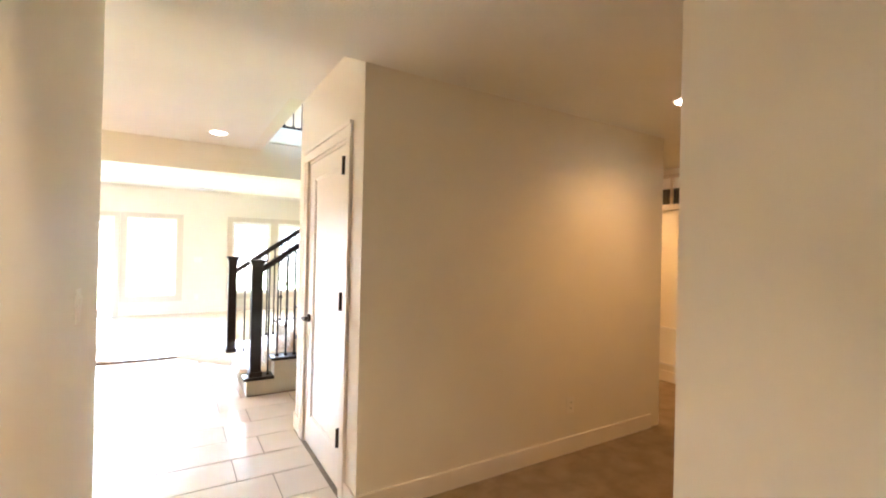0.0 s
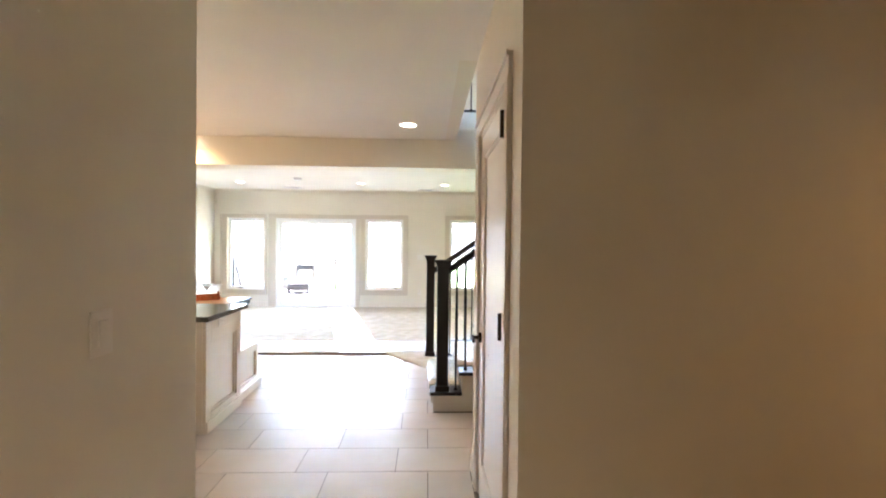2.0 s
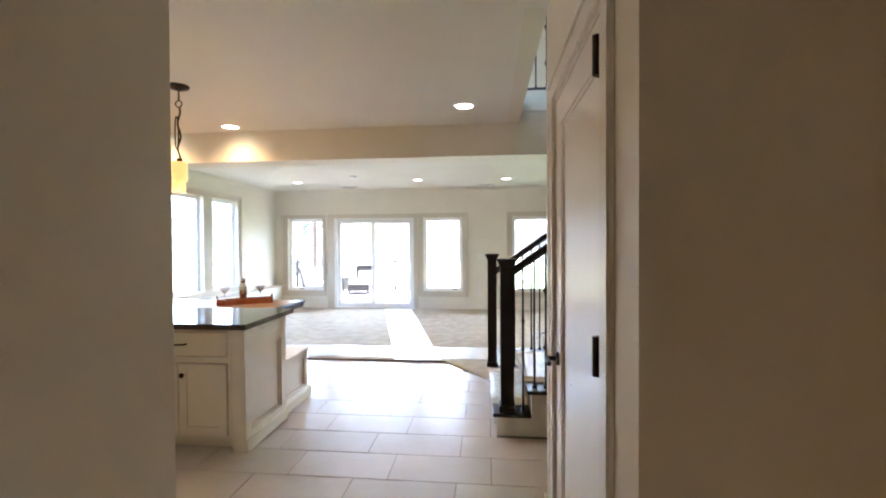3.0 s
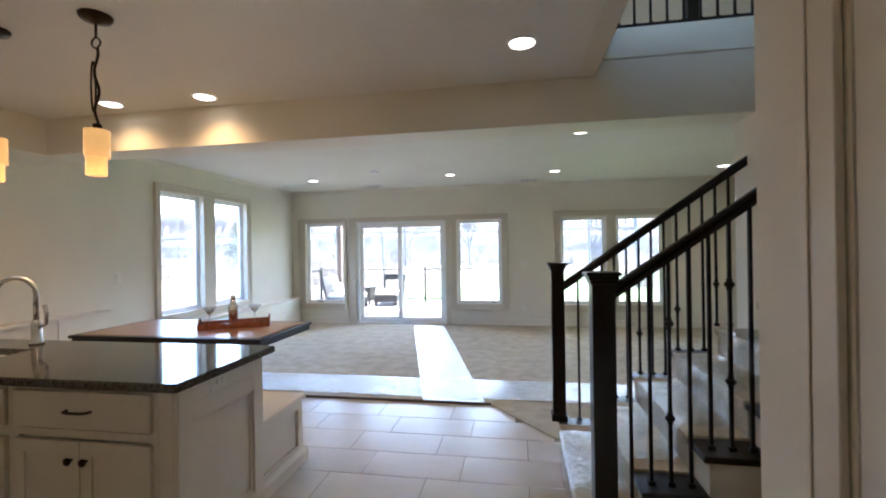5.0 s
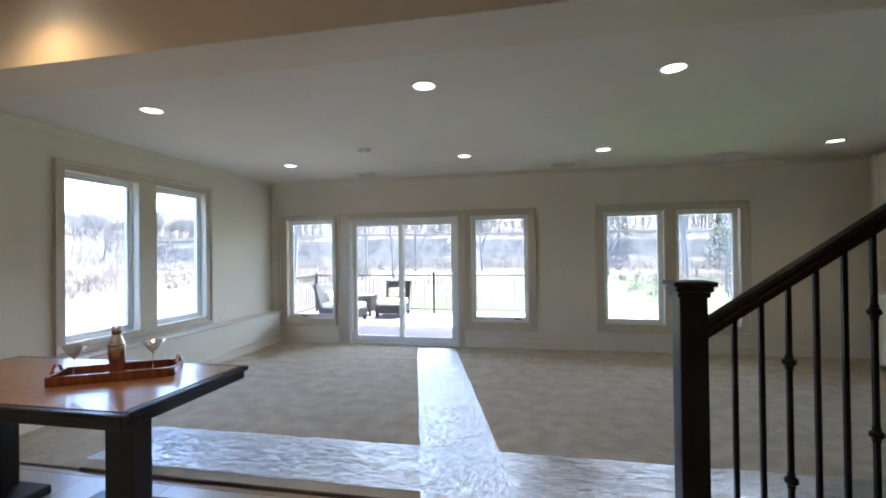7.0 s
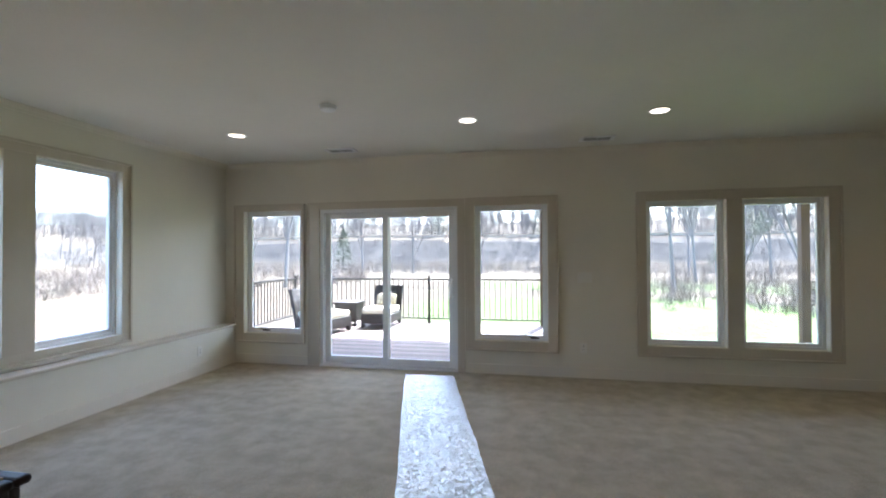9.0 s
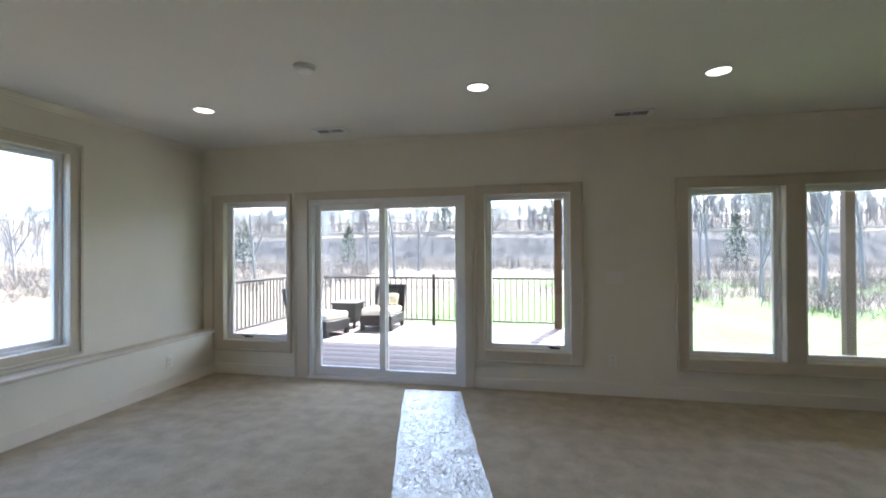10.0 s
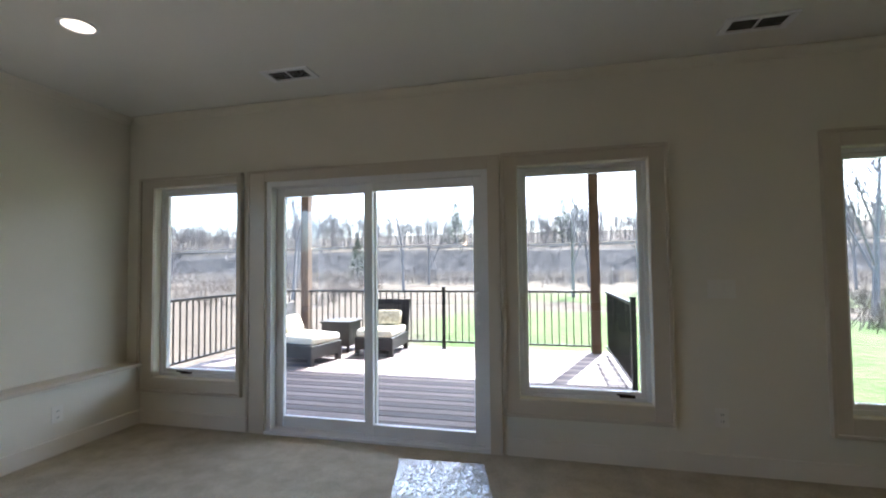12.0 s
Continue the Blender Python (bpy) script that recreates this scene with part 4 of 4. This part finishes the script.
for a, b in ((by0 + 0.03, (by0 + by1) / 2 - 0.002), ((by0 + by1) / 2 + 0.002, by1 - 0.03)):
    for z0, z1 in ((0.08, 0.89), (1.80, 2.55)):
        bm = boxes((bx0 - 0.008, bx0 + 0.004, a, b, z0, z1), *frame_boxes("x", bx0 - 0.016, 0.008, a, b, z0, z1, 0.06))
        part("door", bm, "cab", bs)
for y, z, h, r, m in ((9.62, 1.36, 0.18, 0.06, "bronze"), (9.4, 1.36, 0.12, 0.05, "wicker"), (9.66, 0.93, 0.16, 0.07, "bronze"), (9.35, 0.93, 0.2, 0.05, "tray")):
    v = part("vase", lathe([(r * 0.6, 0), (r, h * 0.35), (r * 0.9, h * 0.6), (r * 0.4, h * 0.85), (r * 0.5, h)], 16, (4.42, y, z)), m, None, smooth=True)
    tagged(v, "small dark vase on the bookcase shelf", "vase", "shelf ornaments")

# ---- deck ----
DZ = -0.10
DX0, DX1, DY0, DY1 = -5.70, 0.46, 10.60, 14.95
dk = tagged(part("deck_frame", boxes((DX0 + 0.02, DX1 - 0.02, DY0, DY0 + 0.05, -0.32, DZ - 0.026), (DX0 + 0.02, DX1 - 0.02, DY1 - 0.06, DY1 - 0.01, -0.32, DZ - 0.026), (DX0 + 0.02, DX0 + 0.07, DY0 + 0.05, DY1 - 0.06, -0.32, DZ - 0.026), (DX1 - 0.07, DX1 - 0.02, DY0 + 0.05, DY1 - 0.06, -0.32, DZ - 0.026), *[(x, x + 0.04, DY0 + 0.05, DY1 - 0.06, -0.32, DZ - 0.026) for x in (-4.6, -3.5, -2.4, -1.3, -0.4)], *[(x, x + 0.1, y, y + 0.1, -0.9, -0.32) for x in (DX0 + 0.1, -2.6, DX1 - 0.2) for y in (DY0 + 0.1, DY1 - 0.2)]), "dark"), "wooden deck frame under the boards", "deck", kind="structure")
board = [mesh_of("deck_board", box(DX0, DX1, -0.066, 0.066, -0.025, 0.0, bevel=0.005), k) for k in ("deck", "deck2")]
n_boards = int((DY1 - DY0) / 0.145)
for i in range(n_boards):
    b = new("deck_board", board[i % 2])
    b.location = (0, DY0 + 0.072 + 0.145 * i, DZ)
    b.parent = dk


def deck_rail(p, q, label, posts):
    r = empty("deck_railing", label, "railing", "deck railings")
    p, q = Vector((*p, DZ)), Vector((*q, DZ))
    d = q - p
    along_x = abs(d.x) > abs(d.y)
    for z, h in ((0.10, 0.03), (0.98, 0.035)):
        if along_x:
            bm = box(p.x, q.x, p.y - 0.018, p.y + 0.018, DZ + z, DZ + z + h, bevel=0.004)
        else:
            bm = box(p.x - 0.018, p.x + 0.018, p.y, q.y, DZ + z, DZ + z + h, bevel=0.004)
        part("rail", bm, "iron", r)
    n = int(d.length / 0.115)
    for i in range(1, n):
        c = p + d * (i / n)
        part("picket", box(c.x - 0.0085, c.x + 0.0085, c.y - 0.0085, c.y + 0.0085, DZ + 0.13, DZ + 0.98), "iron", r)
    for f in posts:
        c = p + d * f
        po = part("post", box(c.x - 0.028, c.x + 0.028, c.y - 0.028, c.y + 0.028, DZ, DZ + 1.06, bevel=0.004), "iron", r)
        part("post_cap", box(c.x - 0.034, c.x + 0.034, c.y - 0.034, c.y + 0.034, DZ + 1.06, DZ + 1.08, bevel=0.006), "iron", po)
        part("base_flange", box(c.x - 0.045, c.x + 0.045, c.y - 0.045, c.y + 0.045, DZ, DZ + 0.012), "iron", po)


deck_rail((-5.0, 14.82), (0.24, 14.82), "black iron deck railing along the far edge", (0.515,))
deck_rail((0.40, 12.5), (0.40, 14.78), "black iron deck railing along the open side", (0.0,))
deck_rail((-5.62, 11.0), (-5.62, 14.85), "black iron deck railing along the earth side", (0.0, 1.0))
deck_rail((-5.60, 14.82), (-5.10, 14.82), "short black iron deck railing at the corner", ())

for x, y in ((-5.0, 14.85), (0.24, 14.85), (5.2, 14.85)):
    p = empty("porch_post", "brown cedar porch post", "post", "porch posts")
    part("shaft", box(x - 0.075, x + 0.075, y - 0.075, y + 0.075, DZ if x < 1 else -0.9, 3.08, bevel=0.006), "cedar", p)
    part("knee_block", box(x - 0.095, x + 0.095, y - 0.095, y + 0.095, 3.02, 3.08, bevel=0.006), "cedar", p)
pr = empty("porch_roof", "wooden porch roof with a cedar header", "roof", kind="structure")
part("soffit", box(-6.3, 7.6, 10.60, 15.15, 3.28, 3.36), "roof", pr)
part("header", box(-6.2, 7.5, 14.75, 14.95, 3.08, 3.28, bevel=0.006), "cedar", pr)
part("fascia", box(-6.3, 7.6, 15.15, 15.19, 3.20, 3.48), "cedar", pr)
hw = tagged(part("wall_outer", boxes((-4.35, 5.0, 10.582, 10.60, 3.2, 5.8), (-4.35, 5.2, 10.45, 10.58, 3.2, 5.8)), "siding"), "tan siding above the porch", "wall", kind="structure")
# unseen roof and void sheet, added to keep sky light out of the rooms
tagged(part("roof_house", box(-4.6, 6.6, -3.0, 10.6, 5.8, 5.95), "siding"), "plain unseen roof closing the house", "roof", kind="structure")
tagged(part("ceiling_void", box(LEFT, 0.8, 1.7, 10.4, 3.2, 3.24), "siding"), "unseen sheet closing the void above the rooms", "ceiling", kind="structure")


def lounge_chair(m, label, size=1.0):
    c = empty("lounge_chair", label, "lounge chair", "deck lounge chairs")
    part("seat_base", box(-0.33, 0.33, -0.42, 0.42, 0.10, 0.30, bevel=0.015), "wicker", c, "dark woven wicker base")
    bm = box(-0.33, 0.33, 0.0, 0.07, 0.0, 0.62, bevel=0.015)
    bmesh.ops.transform(bm, matrix=pose(0, 0.36, 0.26, -14), verts=bm.verts)
    part("backrest", bm, "wicker", c, "dark woven wicker back")
    cu = bmesh.new()
    add_box(cu, -0.31, 0.31, -0.41, 0.36, 0.30, 0.42, bevel=0.035)
    part("cushion", cu, "cushion", c, "cream seat cushion", True)
    pw = box(-0.22, 0.22, -0.055, 0.055, -0.14, 0.14, bevel=0.05)
    bmesh.ops.transform(pw, matrix=pose(0.02, 0.28, 0.55, -28, 0, 6), verts=pw.verts)
    part("pillow", pw, "pillow", c, "patterned tan throw pillow", True)
    for x in (-0.29, 0.29):
        for y in (-0.38, 0.38):
            part("leg", box(x - 0.035, x + 0.035, y - 0.035, y + 0.035, 0.0, 0.11), "wicker", c)
    c.matrix_world = m @ Matrix.Diagonal((1.0, size, 1.0, 1.0))


lounge_chair(pose(-3.27, 14.36, DZ, 0, 0, 0), "dark wicker lounge chair with cream cushion")
lounge_chair(pose(-4.24, 13.5, DZ, 0, 0, 75), "dark wicker lounge chair turned towards the deck", 1.12)
stb = empty("side_table", "square dark wicker side table on the deck", "table")
part("top", box(-4.32, -3.76, 14.12, 14.66, 0.38, 0.42, bevel=0.008), "wicker", stb)
part("skirt", box(-4.29, -3.79, 14.15, 14.63, 0.0, 0.38, bevel=0.01), "wicker", stb)
for x in (-4.28, -3.84):
    for y in (14.16, 14.58):
        part("leg", box(x, x + 0.04, y, y + 0.04, DZ, 0.0), "wicker", stb)


# ---- grounds ----
def land(x, y):
    h = -0.9
    bank = 66 + 7 * noise.noise(Vector((x * 0.02, 3.1, 0))) - 0.004 * (x + 10) ** 2 * 0.2
    side = -62 + 5 * noise.noise(Vector((y * 0.03, 7.7, 0)))
    s = max(min(1, max(0, (y - bank) / 9)), min(1, max(0, (side - x) / 14)))
    h += 5.2 * s * s * (3 - 2 * s)
    far = max(0, max(y - bank - 9, side - 14 - x))
    h += min(9, 0.10 * far)
    h += 0.25 * noise.noise(Vector((x * 0.06, y * 0.06, 0))) * min(1, max(0, (abs(y) + abs(x) - 18) / 20))
    return h


def ground_mesh():
    bm = bmesh.new()
    def steps(lo, hi, fine0, fine1, f, c):
        out, v = [], lo
        while v < hi:
            out.append(v)
            v += f if fine0 <= v < fine1 else c
        return out + [hi]
    xs = steps(-1500, 1500, -120, 120, 3.0, 60)
    ys = steps(-1500, 1500, -60, 150, 3.0, 60)
    grid = [[bm.verts.new((x, y, land(x, y))) for y in ys] for x in xs]
    for i in range(len(xs) - 1):
        for j in range(len(ys) - 1):
            bm.faces.new((grid[i][j], grid[i + 1][j], grid[i + 1][j + 1], grid[i][j + 1]))
    return bm


def ground_material():
    m = bpy.data.materials.new("grounds")
    m.use_nodes = True
    n, l = m.node_tree.nodes, m.node_tree.links
    b = n["Principled BSDF"]
    b.inputs["Roughness"].default_value, b.inputs["Specular IOR Level"].default_value = 0.95, 0.1
    co, sep = n.new("ShaderNodeTexCoord"), n.new("ShaderNodeSeparateXYZ")
    l.new(co.outputs["Object"], sep.inputs[0])

    def noisy(scale, detail=5):
        t = n.new("ShaderNodeTexNoise")
        t.inputs["Scale"].default_value, t.inputs["Detail"].default_value = scale, detail
        l.new(co.outputs["Object"], t.inputs["Vector"])
        return t.outputs["Fac"]

    def ramp(v, a, c):
        r = n.new("ShaderNodeMapRange")
        r.inputs["From Min"].default_value, r.inputs["From Max"].default_value = a, c
        l.new(v, r.inputs["Value"])
        return r.outputs[0]

    def mixed(f, a, c):
        x = n.new("ShaderNodeMix")
        x.data_type = "RGBA"
        l.new(f, x.inputs[0])
        for s, k in ((a, 6), (c, 7)):
            if isinstance(s, tuple):
                x.inputs[k].default_value = (*s, 1)
            else:
                l.new(s, x.inputs[k])
        return x.outputs[2]

    def add(a, c, k=1.0):
        x = n.new("ShaderNodeMath")
        x.operation = "MULTIPLY_ADD"
        l.new(a, x.inputs[0])
        x.inputs[1].default_value = k
        l.new(c, x.inputs[2])
        return x.outputs[0]
    grass = mixed(ramp(noisy(0.7), 0.35, 0.65), (0.05, 0.078, 0.022), (0.08, 0.105, 0.038))
    earth = mixed(ramp(noisy(1.5), 0.3, 0.7), (0.055, 0.044, 0.033), (0.10, 0.08, 0.06))
    brush = mixed(ramp(noisy(0.5), 0.3, 0.7), (0.055, 0.048, 0.036), (0.11, 0.088, 0.065))
    rock = mixed(ramp(noisy(0.9, 8), 0.3, 0.7), (0.03, 0.03, 0.03), (0.11, 0.10, 0.09))
    wob = noisy(0.08)
    # bare earth towards the side and in a winding strip across the lawn
    col = mixed(ramp(add(wob, sep.outputs[0], 14), 3.0, 1.0), grass, earth)
    strip = n.new("ShaderNodeMath")
    strip.operation = "PINGPONG"
    l.new(add(wob, sep.outputs[1], 26), strip.inputs[0])
    strip.inputs[1].default_value = 11
    col = mixed(ramp(strip.outputs[0], 3.2, 2.6), col, earth)
    col = mixed(ramp(add(wob, sep.outputs[1], 16), 46, 53), col, brush)
    col = mixed(ramp(sep.outputs[0], -26, -34), col, brush)
    col = mixed(ramp(add(noisy(0.2), sep.outputs[2], 1.5), 0.9, 1.4), col, rock)
    col = mixed(ramp(sep.outputs[2], 3.4, 4.0), col, brush)
    l.new(col, b.inputs["Base Color"])
    bp = n.new("ShaderNodeBump")
    bp.inputs["Distance"].default_value = 0.15
    l.new(noisy(4, 8), bp.inputs["Height"])
    l.new(bp.outputs[0], b.inputs["Normal"])
    return m


M["grounds"] = ground_material()
tagged(part("ground", ground_mesh(), "grounds"), "lawn and bare earth running to a wooded bank", "ground", kind="structure")

rng = random.Random(7)


def branches(height, rng, depth=3, spread=0.55):
    """Tapered limbs of a bare tree, as (from, to, r0, r1, level)."""
    out = []

    def grow(p, d, length, r, level):
        q = p + d * length
        out.append((p, q, r, r * 0.62, level))
        if level >= depth:
            return
        for i in range(4 if level == 0 else 3):
            t = rng.uniform(0.45, 1.0)
            nd = (d + Vector((rng.uniform(-1, 1), rng.uniform(-1, 1), rng.uniform(-0.2, 0.7))) * spread * (1 + 0.25 * level)).normalized()
            grow(p + (q - p) * t, nd, length * rng.uniform(0.5, 0.72), r * (1 - 0.4 * t) * 0.55, level + 1)
        grow(q, (d + Vector((rng.uniform(-0.3, 0.3), rng.uniform(-0.3, 0.3), 0.2))).normalized(), length * 0.6, r * 0.6, level + 1)
    grow(Vector((0, 0, -0.2)), Vector((rng.uniform(-0.06, 0.06), rng.uniform(-0.06, 0.06), 1)).normalized(), height * 0.45, height * 0.016, 0)
    return out


def limb_data(limbs, sides, verts, faces, at=Vector((0, 0, 0)), scale=1.0):
    for p, q, r0, r1, level in limbs:
        d = (q - p).normalized()
        s = d.orthogonal().normalized()
        u = d.cross(s)
        base = len(verts)
        for c, r in ((p, r0), (q, r1)):
            for k in range(sides):
                a = 2 * math.pi * k / sides
                verts.append(tuple(at + scale * (c + r * (s * math.cos(a) + u * math.sin(a)))))
        for k in range(sides):
            faces.append((base + k, base + (k + 1) % sides, base + sides + (k + 1) % sides, base + sides + k))


def raw_mesh(name, verts, faces, mat):
    me = bpy.data.meshes.new(name)
    me.from_pydata(verts, [], faces)
    me.materials.append(M[mat])
    return me


def bare_tree(height, seed):
    r = random.Random(seed)
    limbs = branches(height, r, 4)
    t = empty("bare_tree", "leafless grey deciduous tree on the bank", "tree", "bare trees")
    for nm, pick, sides, mat in (("trunk", lambda l: l[4] <= 1, 6, "bark"), ("crown", lambda l: l[4] > 1, 3, "twig")):
        v, f = [], []
        limb_data([(p, q, max(a, 0.012), max(b, 0.008), l) for p, q, a, b, l in filter(pick, limbs)], sides, v, f)
        ob = new(nm, raw_mesh(nm, v, f, mat))
        ob.parent = t
    return t


def evergreen(height, seed):
    r = random.Random(seed)
    t = empty("evergreen_tree", "dark green conifer among bare trees", "tree", "conifers")
    part("trunk", tube((0, 0, -0.3), (0, 0, height * 0.9), height * 0.022, 0.02, n=7), "bark", t)
    v, f = [], []
    for i in range(1500):
        h = r.uniform(0.08, 1.0)
        rad = (1 - h) ** 0.7 * height * 0.30 * r.uniform(0.35, 1.1) + 0.05
        a = r.uniform(0, 6.283)
        c = Vector((rad * math.cos(a), rad * math.sin(a), h * height - rad * 0.25))
        s = height * r.uniform(0.015, 0.04)
        base = len(v)
        for k in range(3):
            v.append(tuple(c + Vector((r.uniform(-s, s), r.uniform(-s, s), r.uniform(-s, s) * 0.7))))
        f.append((base, base + 1, base + 2))
    ob = new("crown", raw_mesh("crown", v, f, "pine"))
    ob.parent = t
    return t


kinds = [bare_tree(9.0, s) for s in (1, 2, 3, 4)]
def plant(ob, x, y, s):
    return pose(x, y, land(x, y), 0, 0, rng.uniform(0, 360)) @ Matrix.Scale(1, 4)


spots = [(-17, 36), (-24, 42), (-11, 44), (1.5, 41), (9, 33), (14, 29), (18, 36), (23, 31), (29, 38), (6, 48), (-30, 33), (-38, 28), (-34, 18), (-42, 12),
         (-20, 52), (-6, 58), (12, 44), (34, 33), (21, 46), (40, 44), (-28, 50), (-46, 36), (-50, 20), (3, 56), (16, 54), (-13, 57), (27, 52)]
for i, (x, y) in enumerate(spots):
    src = kinds[i % 4]
    m = plant(src, x + rng.uniform(-2, 2), y + rng.uniform(-2, 2), 1)
    if i < 4:
        src.matrix_world = m
    else:
        copy_thing(src, m)
ev = [evergreen(7.0, 11), evergreen(6.0, 12)]
for i, (x, y) in enumerate([(-15, 78), (-27, 66), (2, 79), (13, 72), (24, 66), (-52, 34), (-40, 60), (-9, 80)]):
    m = plant(ev[i % 2], x, y, 1)
    if i < 2:
        ev[i].matrix_world = m
    else:
        copy_thing(ev[i % 2], m)

# a young tree coming into leaf
bt = empty("budding_tree", "young tree with pale green first leaves", "tree")
bl = branches(6.0, random.Random(41), 4)
for nm, pick in (("trunk", lambda l: l[4] <= 1), ("twigs", lambda l: l[4] > 1)):
    v, f = [], []
    limb_data([(p, q, max(a, 0.012), max(b, 0.008), l) for p, q, a, b, l in filter(pick, bl)], 4, v, f)
    new(nm, raw_mesh(nm, v, f, "bark")).parent = bt
v, f = [], []
for p, q, a, b, l in bl:
    for k in range(2 if l > 2 else 0):
        c = p.lerp(q, rng.random()) + Vector((rng.uniform(-0.2, 0.2), rng.uniform(-0.2, 0.2), rng.uniform(-0.2, 0.2)))
        n0 = len(v)
        v += [tuple(c + Vector((rng.uniform(-0.06, 0.06), rng.uniform(-0.06, 0.06), rng.uniform(-0.06, 0.06)))) for _ in range(3)]
        f.append((n0, n0 + 1, n0 + 2))
new("crown", raw_mesh("crown", v, f, "bud")).parent = bt
bt.matrix_world = pose(11.0, 31.0, land(11.0, 31.0), 0, 0, 40)

# far woods, brush and the low hedge
v, f = [], []
stock = [branches(8.0, random.Random(s), 3, 0.5) for s in range(20, 27)]
for i in range(2600):
    if i % 4:
        x, y = rng.uniform(-100, 100), rng.uniform(75.5, 100) if i % 8 else rng.uniform(60, 72)
    else:
        x, y = rng.uniform(-98, -62), rng.uniform(-5, 90)
    limb_data([(p, q, max(a * 0.7, 0.018), max(b * 0.7, 0.01), l) for p, q, a, b, l in stock[i % 7]], 3, v, f, Vector((x, y, land(x, y))), rng.uniform(0.35, 1.0) * (0.8 + 0.35 * noise.noise(Vector((x * 0.06, y * 0.06, 2)))))
tagged(new("far_woods", raw_mesh("far_woods", v, f, "twig")), "leafless grey woods along the skyline", "woods", kind="stuff")


def thicket(name, label, count, place, mat, tall, stems):
    """Tangled bushes: fans of thin leaning stems that fork near the top."""
    v, f = [], []
    for i in range(count):
        x, y = place()
        z = land(x, y) - 0.1
        h = rng.uniform(*tall)
        wide = h * rng.uniform(0.35, 0.7)
        for k in range(stems):
            a = rng.uniform(0, 6.283)
            base = Vector((x + rng.gauss(0, wide * 0.4), y + rng.gauss(0, wide * 0.4), z))
            d = Vector((math.cos(a) * rng.uniform(0, 1.3), math.sin(a) * rng.uniform(0, 1.3), 1)) * h * rng.uniform(0.5, 1.0)
            s = Vector((-math.sin(a), math.cos(a), 0)) * rng.uniform(0.005, 0.014)
            n0 = len(v)
            v += [tuple(base - s), tuple(base + s), tuple(base + d)]
            f.append((n0, n0 + 1, n0 + 2))
            for t in (0.45, 0.7):
                m = base + d * t
                e = m + Vector((rng.uniform(-0.35, 0.35), rng.uniform(-0.35, 0.35), rng.uniform(0.05, 0.35))) * h * 0.6
                n0 = len(v)
                v += [tuple(m - s * 0.5), tuple(m + s * 0.5), tuple(e)]
                f.append((n0, n0 + 1, n0 + 2))
    return tagged(new(name, raw_mesh(name, v, f, mat)), label, "brush", kind="stuff")


def right_bank():
    y = rng.uniform(22.5, 46)
    return rng.uniform(4.5 + 0.12 * (y - 22), 60), y


def left_bank():
    y = rng.uniform(-4, 52)
    return rng.uniform(-60, -24 - 0.05 * y) if y < 30 else rng.uniform(-60, -12 - 0.25 * (y - 30)), y


thicket("brush", "tangled dry brush at the lawn's far edge", 900, right_bank, "dry", (0.4, 1.9), 34)
thicket("brush", "tall dry brush beyond the bare earth", 1100, left_bank, "dry", (0.4, 2.0), 34)
thicket("brush", "grey brush at the foot of the bank", 1000, lambda: (rng.uniform(-70, 70), rng.gauss(62, 4)), "twig", (0.8, 3.2), 16)
thicket("brush", "scrub clinging to the rocky bank", 1100, lambda: (rng.uniform(-75, 75), rng.uniform(64, 76)), "twig", (0.6, 2.4), 14)
thicket("brush", "grey brush along the bank top", 700, lambda: (rng.uniform(-95, 95), rng.uniform(75.2, 84)), "twig", (1.0, 4.0), 16)
v, f = [], []
for i in range(5200):
    x, y = rng.uniform(1.2, 4.8), 13.7 + rng.gauss(0, 0.24)
    c = Vector((x, y, -0.85 + rng.uniform(0, 0.38) * (1 - min(1, abs(y - 13.7) / 0.8))))
    s = rng.uniform(0.02, 0.05)
    n0 = len(v)
    for k in range(4):
        v.append(tuple(c + Vector((rng.uniform(-s, s), rng.uniform(-s, s), rng.uniform(-s, s)))))
    f.append((n0, n0 + 1, n0 + 2, n0 + 3))
tagged(new("low_shrubs", raw_mesh("low_shrubs", v, f, "shrub")), "low green shrubs at the lawn's edge", "shrubs", kind="stuff")
fw = []
for i in range(40):
    x = -80 + 4 * i
    fw.append((x, x + 3.98, 74.8, 75.0, land(x + 2, 74.9) - 0.1, land(x + 2, 74.9) + 0.3))
tagged(part("stone_edge", boxes(*fw), "sand"), "pale low wall along the bank top", "wall", kind="structure")

# ---- floor tiles ----
PX, PY = 0.655, 0.333
tile_mesh = {}
def tile(x0, x1, y0, y1):
    key = (round(x1 - x0, 3), round(y1 - y0, 3))
    if key not in tile_mesh:
        tile_mesh[key] = mesh_of("tile", box(-key[0] / 2, key[0] / 2, -key[1] / 2, key[1] / 2, -0.006, 0.0, bevel=0.0015), "tile")
    o = new("tile", tile_mesh[key])
    o.location = ((x0 + x1) / 2, (y0 + y1) / 2, 0.0)
    o.parent = floor


row0 = -14
for r in range(row0, 5):
    y0 = 4.745 + PY * r + 0.0025
    y1 = y0 + PY - 0.005
    y1 = min(y1, 6.122)
    if y1 - y0 < 0.03:
        continue
    off = -0.58 if r % 2 == 0 else -0.795
    for c in range(-7, 5):
        x0, x1 = off + PX * c + 0.0025, off + PX * (c + 1) - 0.0025
        if y0 < 1.84 and x1 < HALL_L + 0.01:
            continue
        x0 = max(x0, LEFT + 0.12)
        lim = SIDE + 0.1 if y1 < 1.72 else (SIDE - 0.02 if y0 < 3.05 else (3.6 if y0 < 4.05 else 0.78))
        if r == 2:
            lim = 0.72
        if r == 3:
            lim = 0.42
        if r == 4:
            lim = 0.20
        x1 = min(x1, lim)
        if x1 - x0 < 0.02:
            continue
        tile(x0, x1, y0, y1)
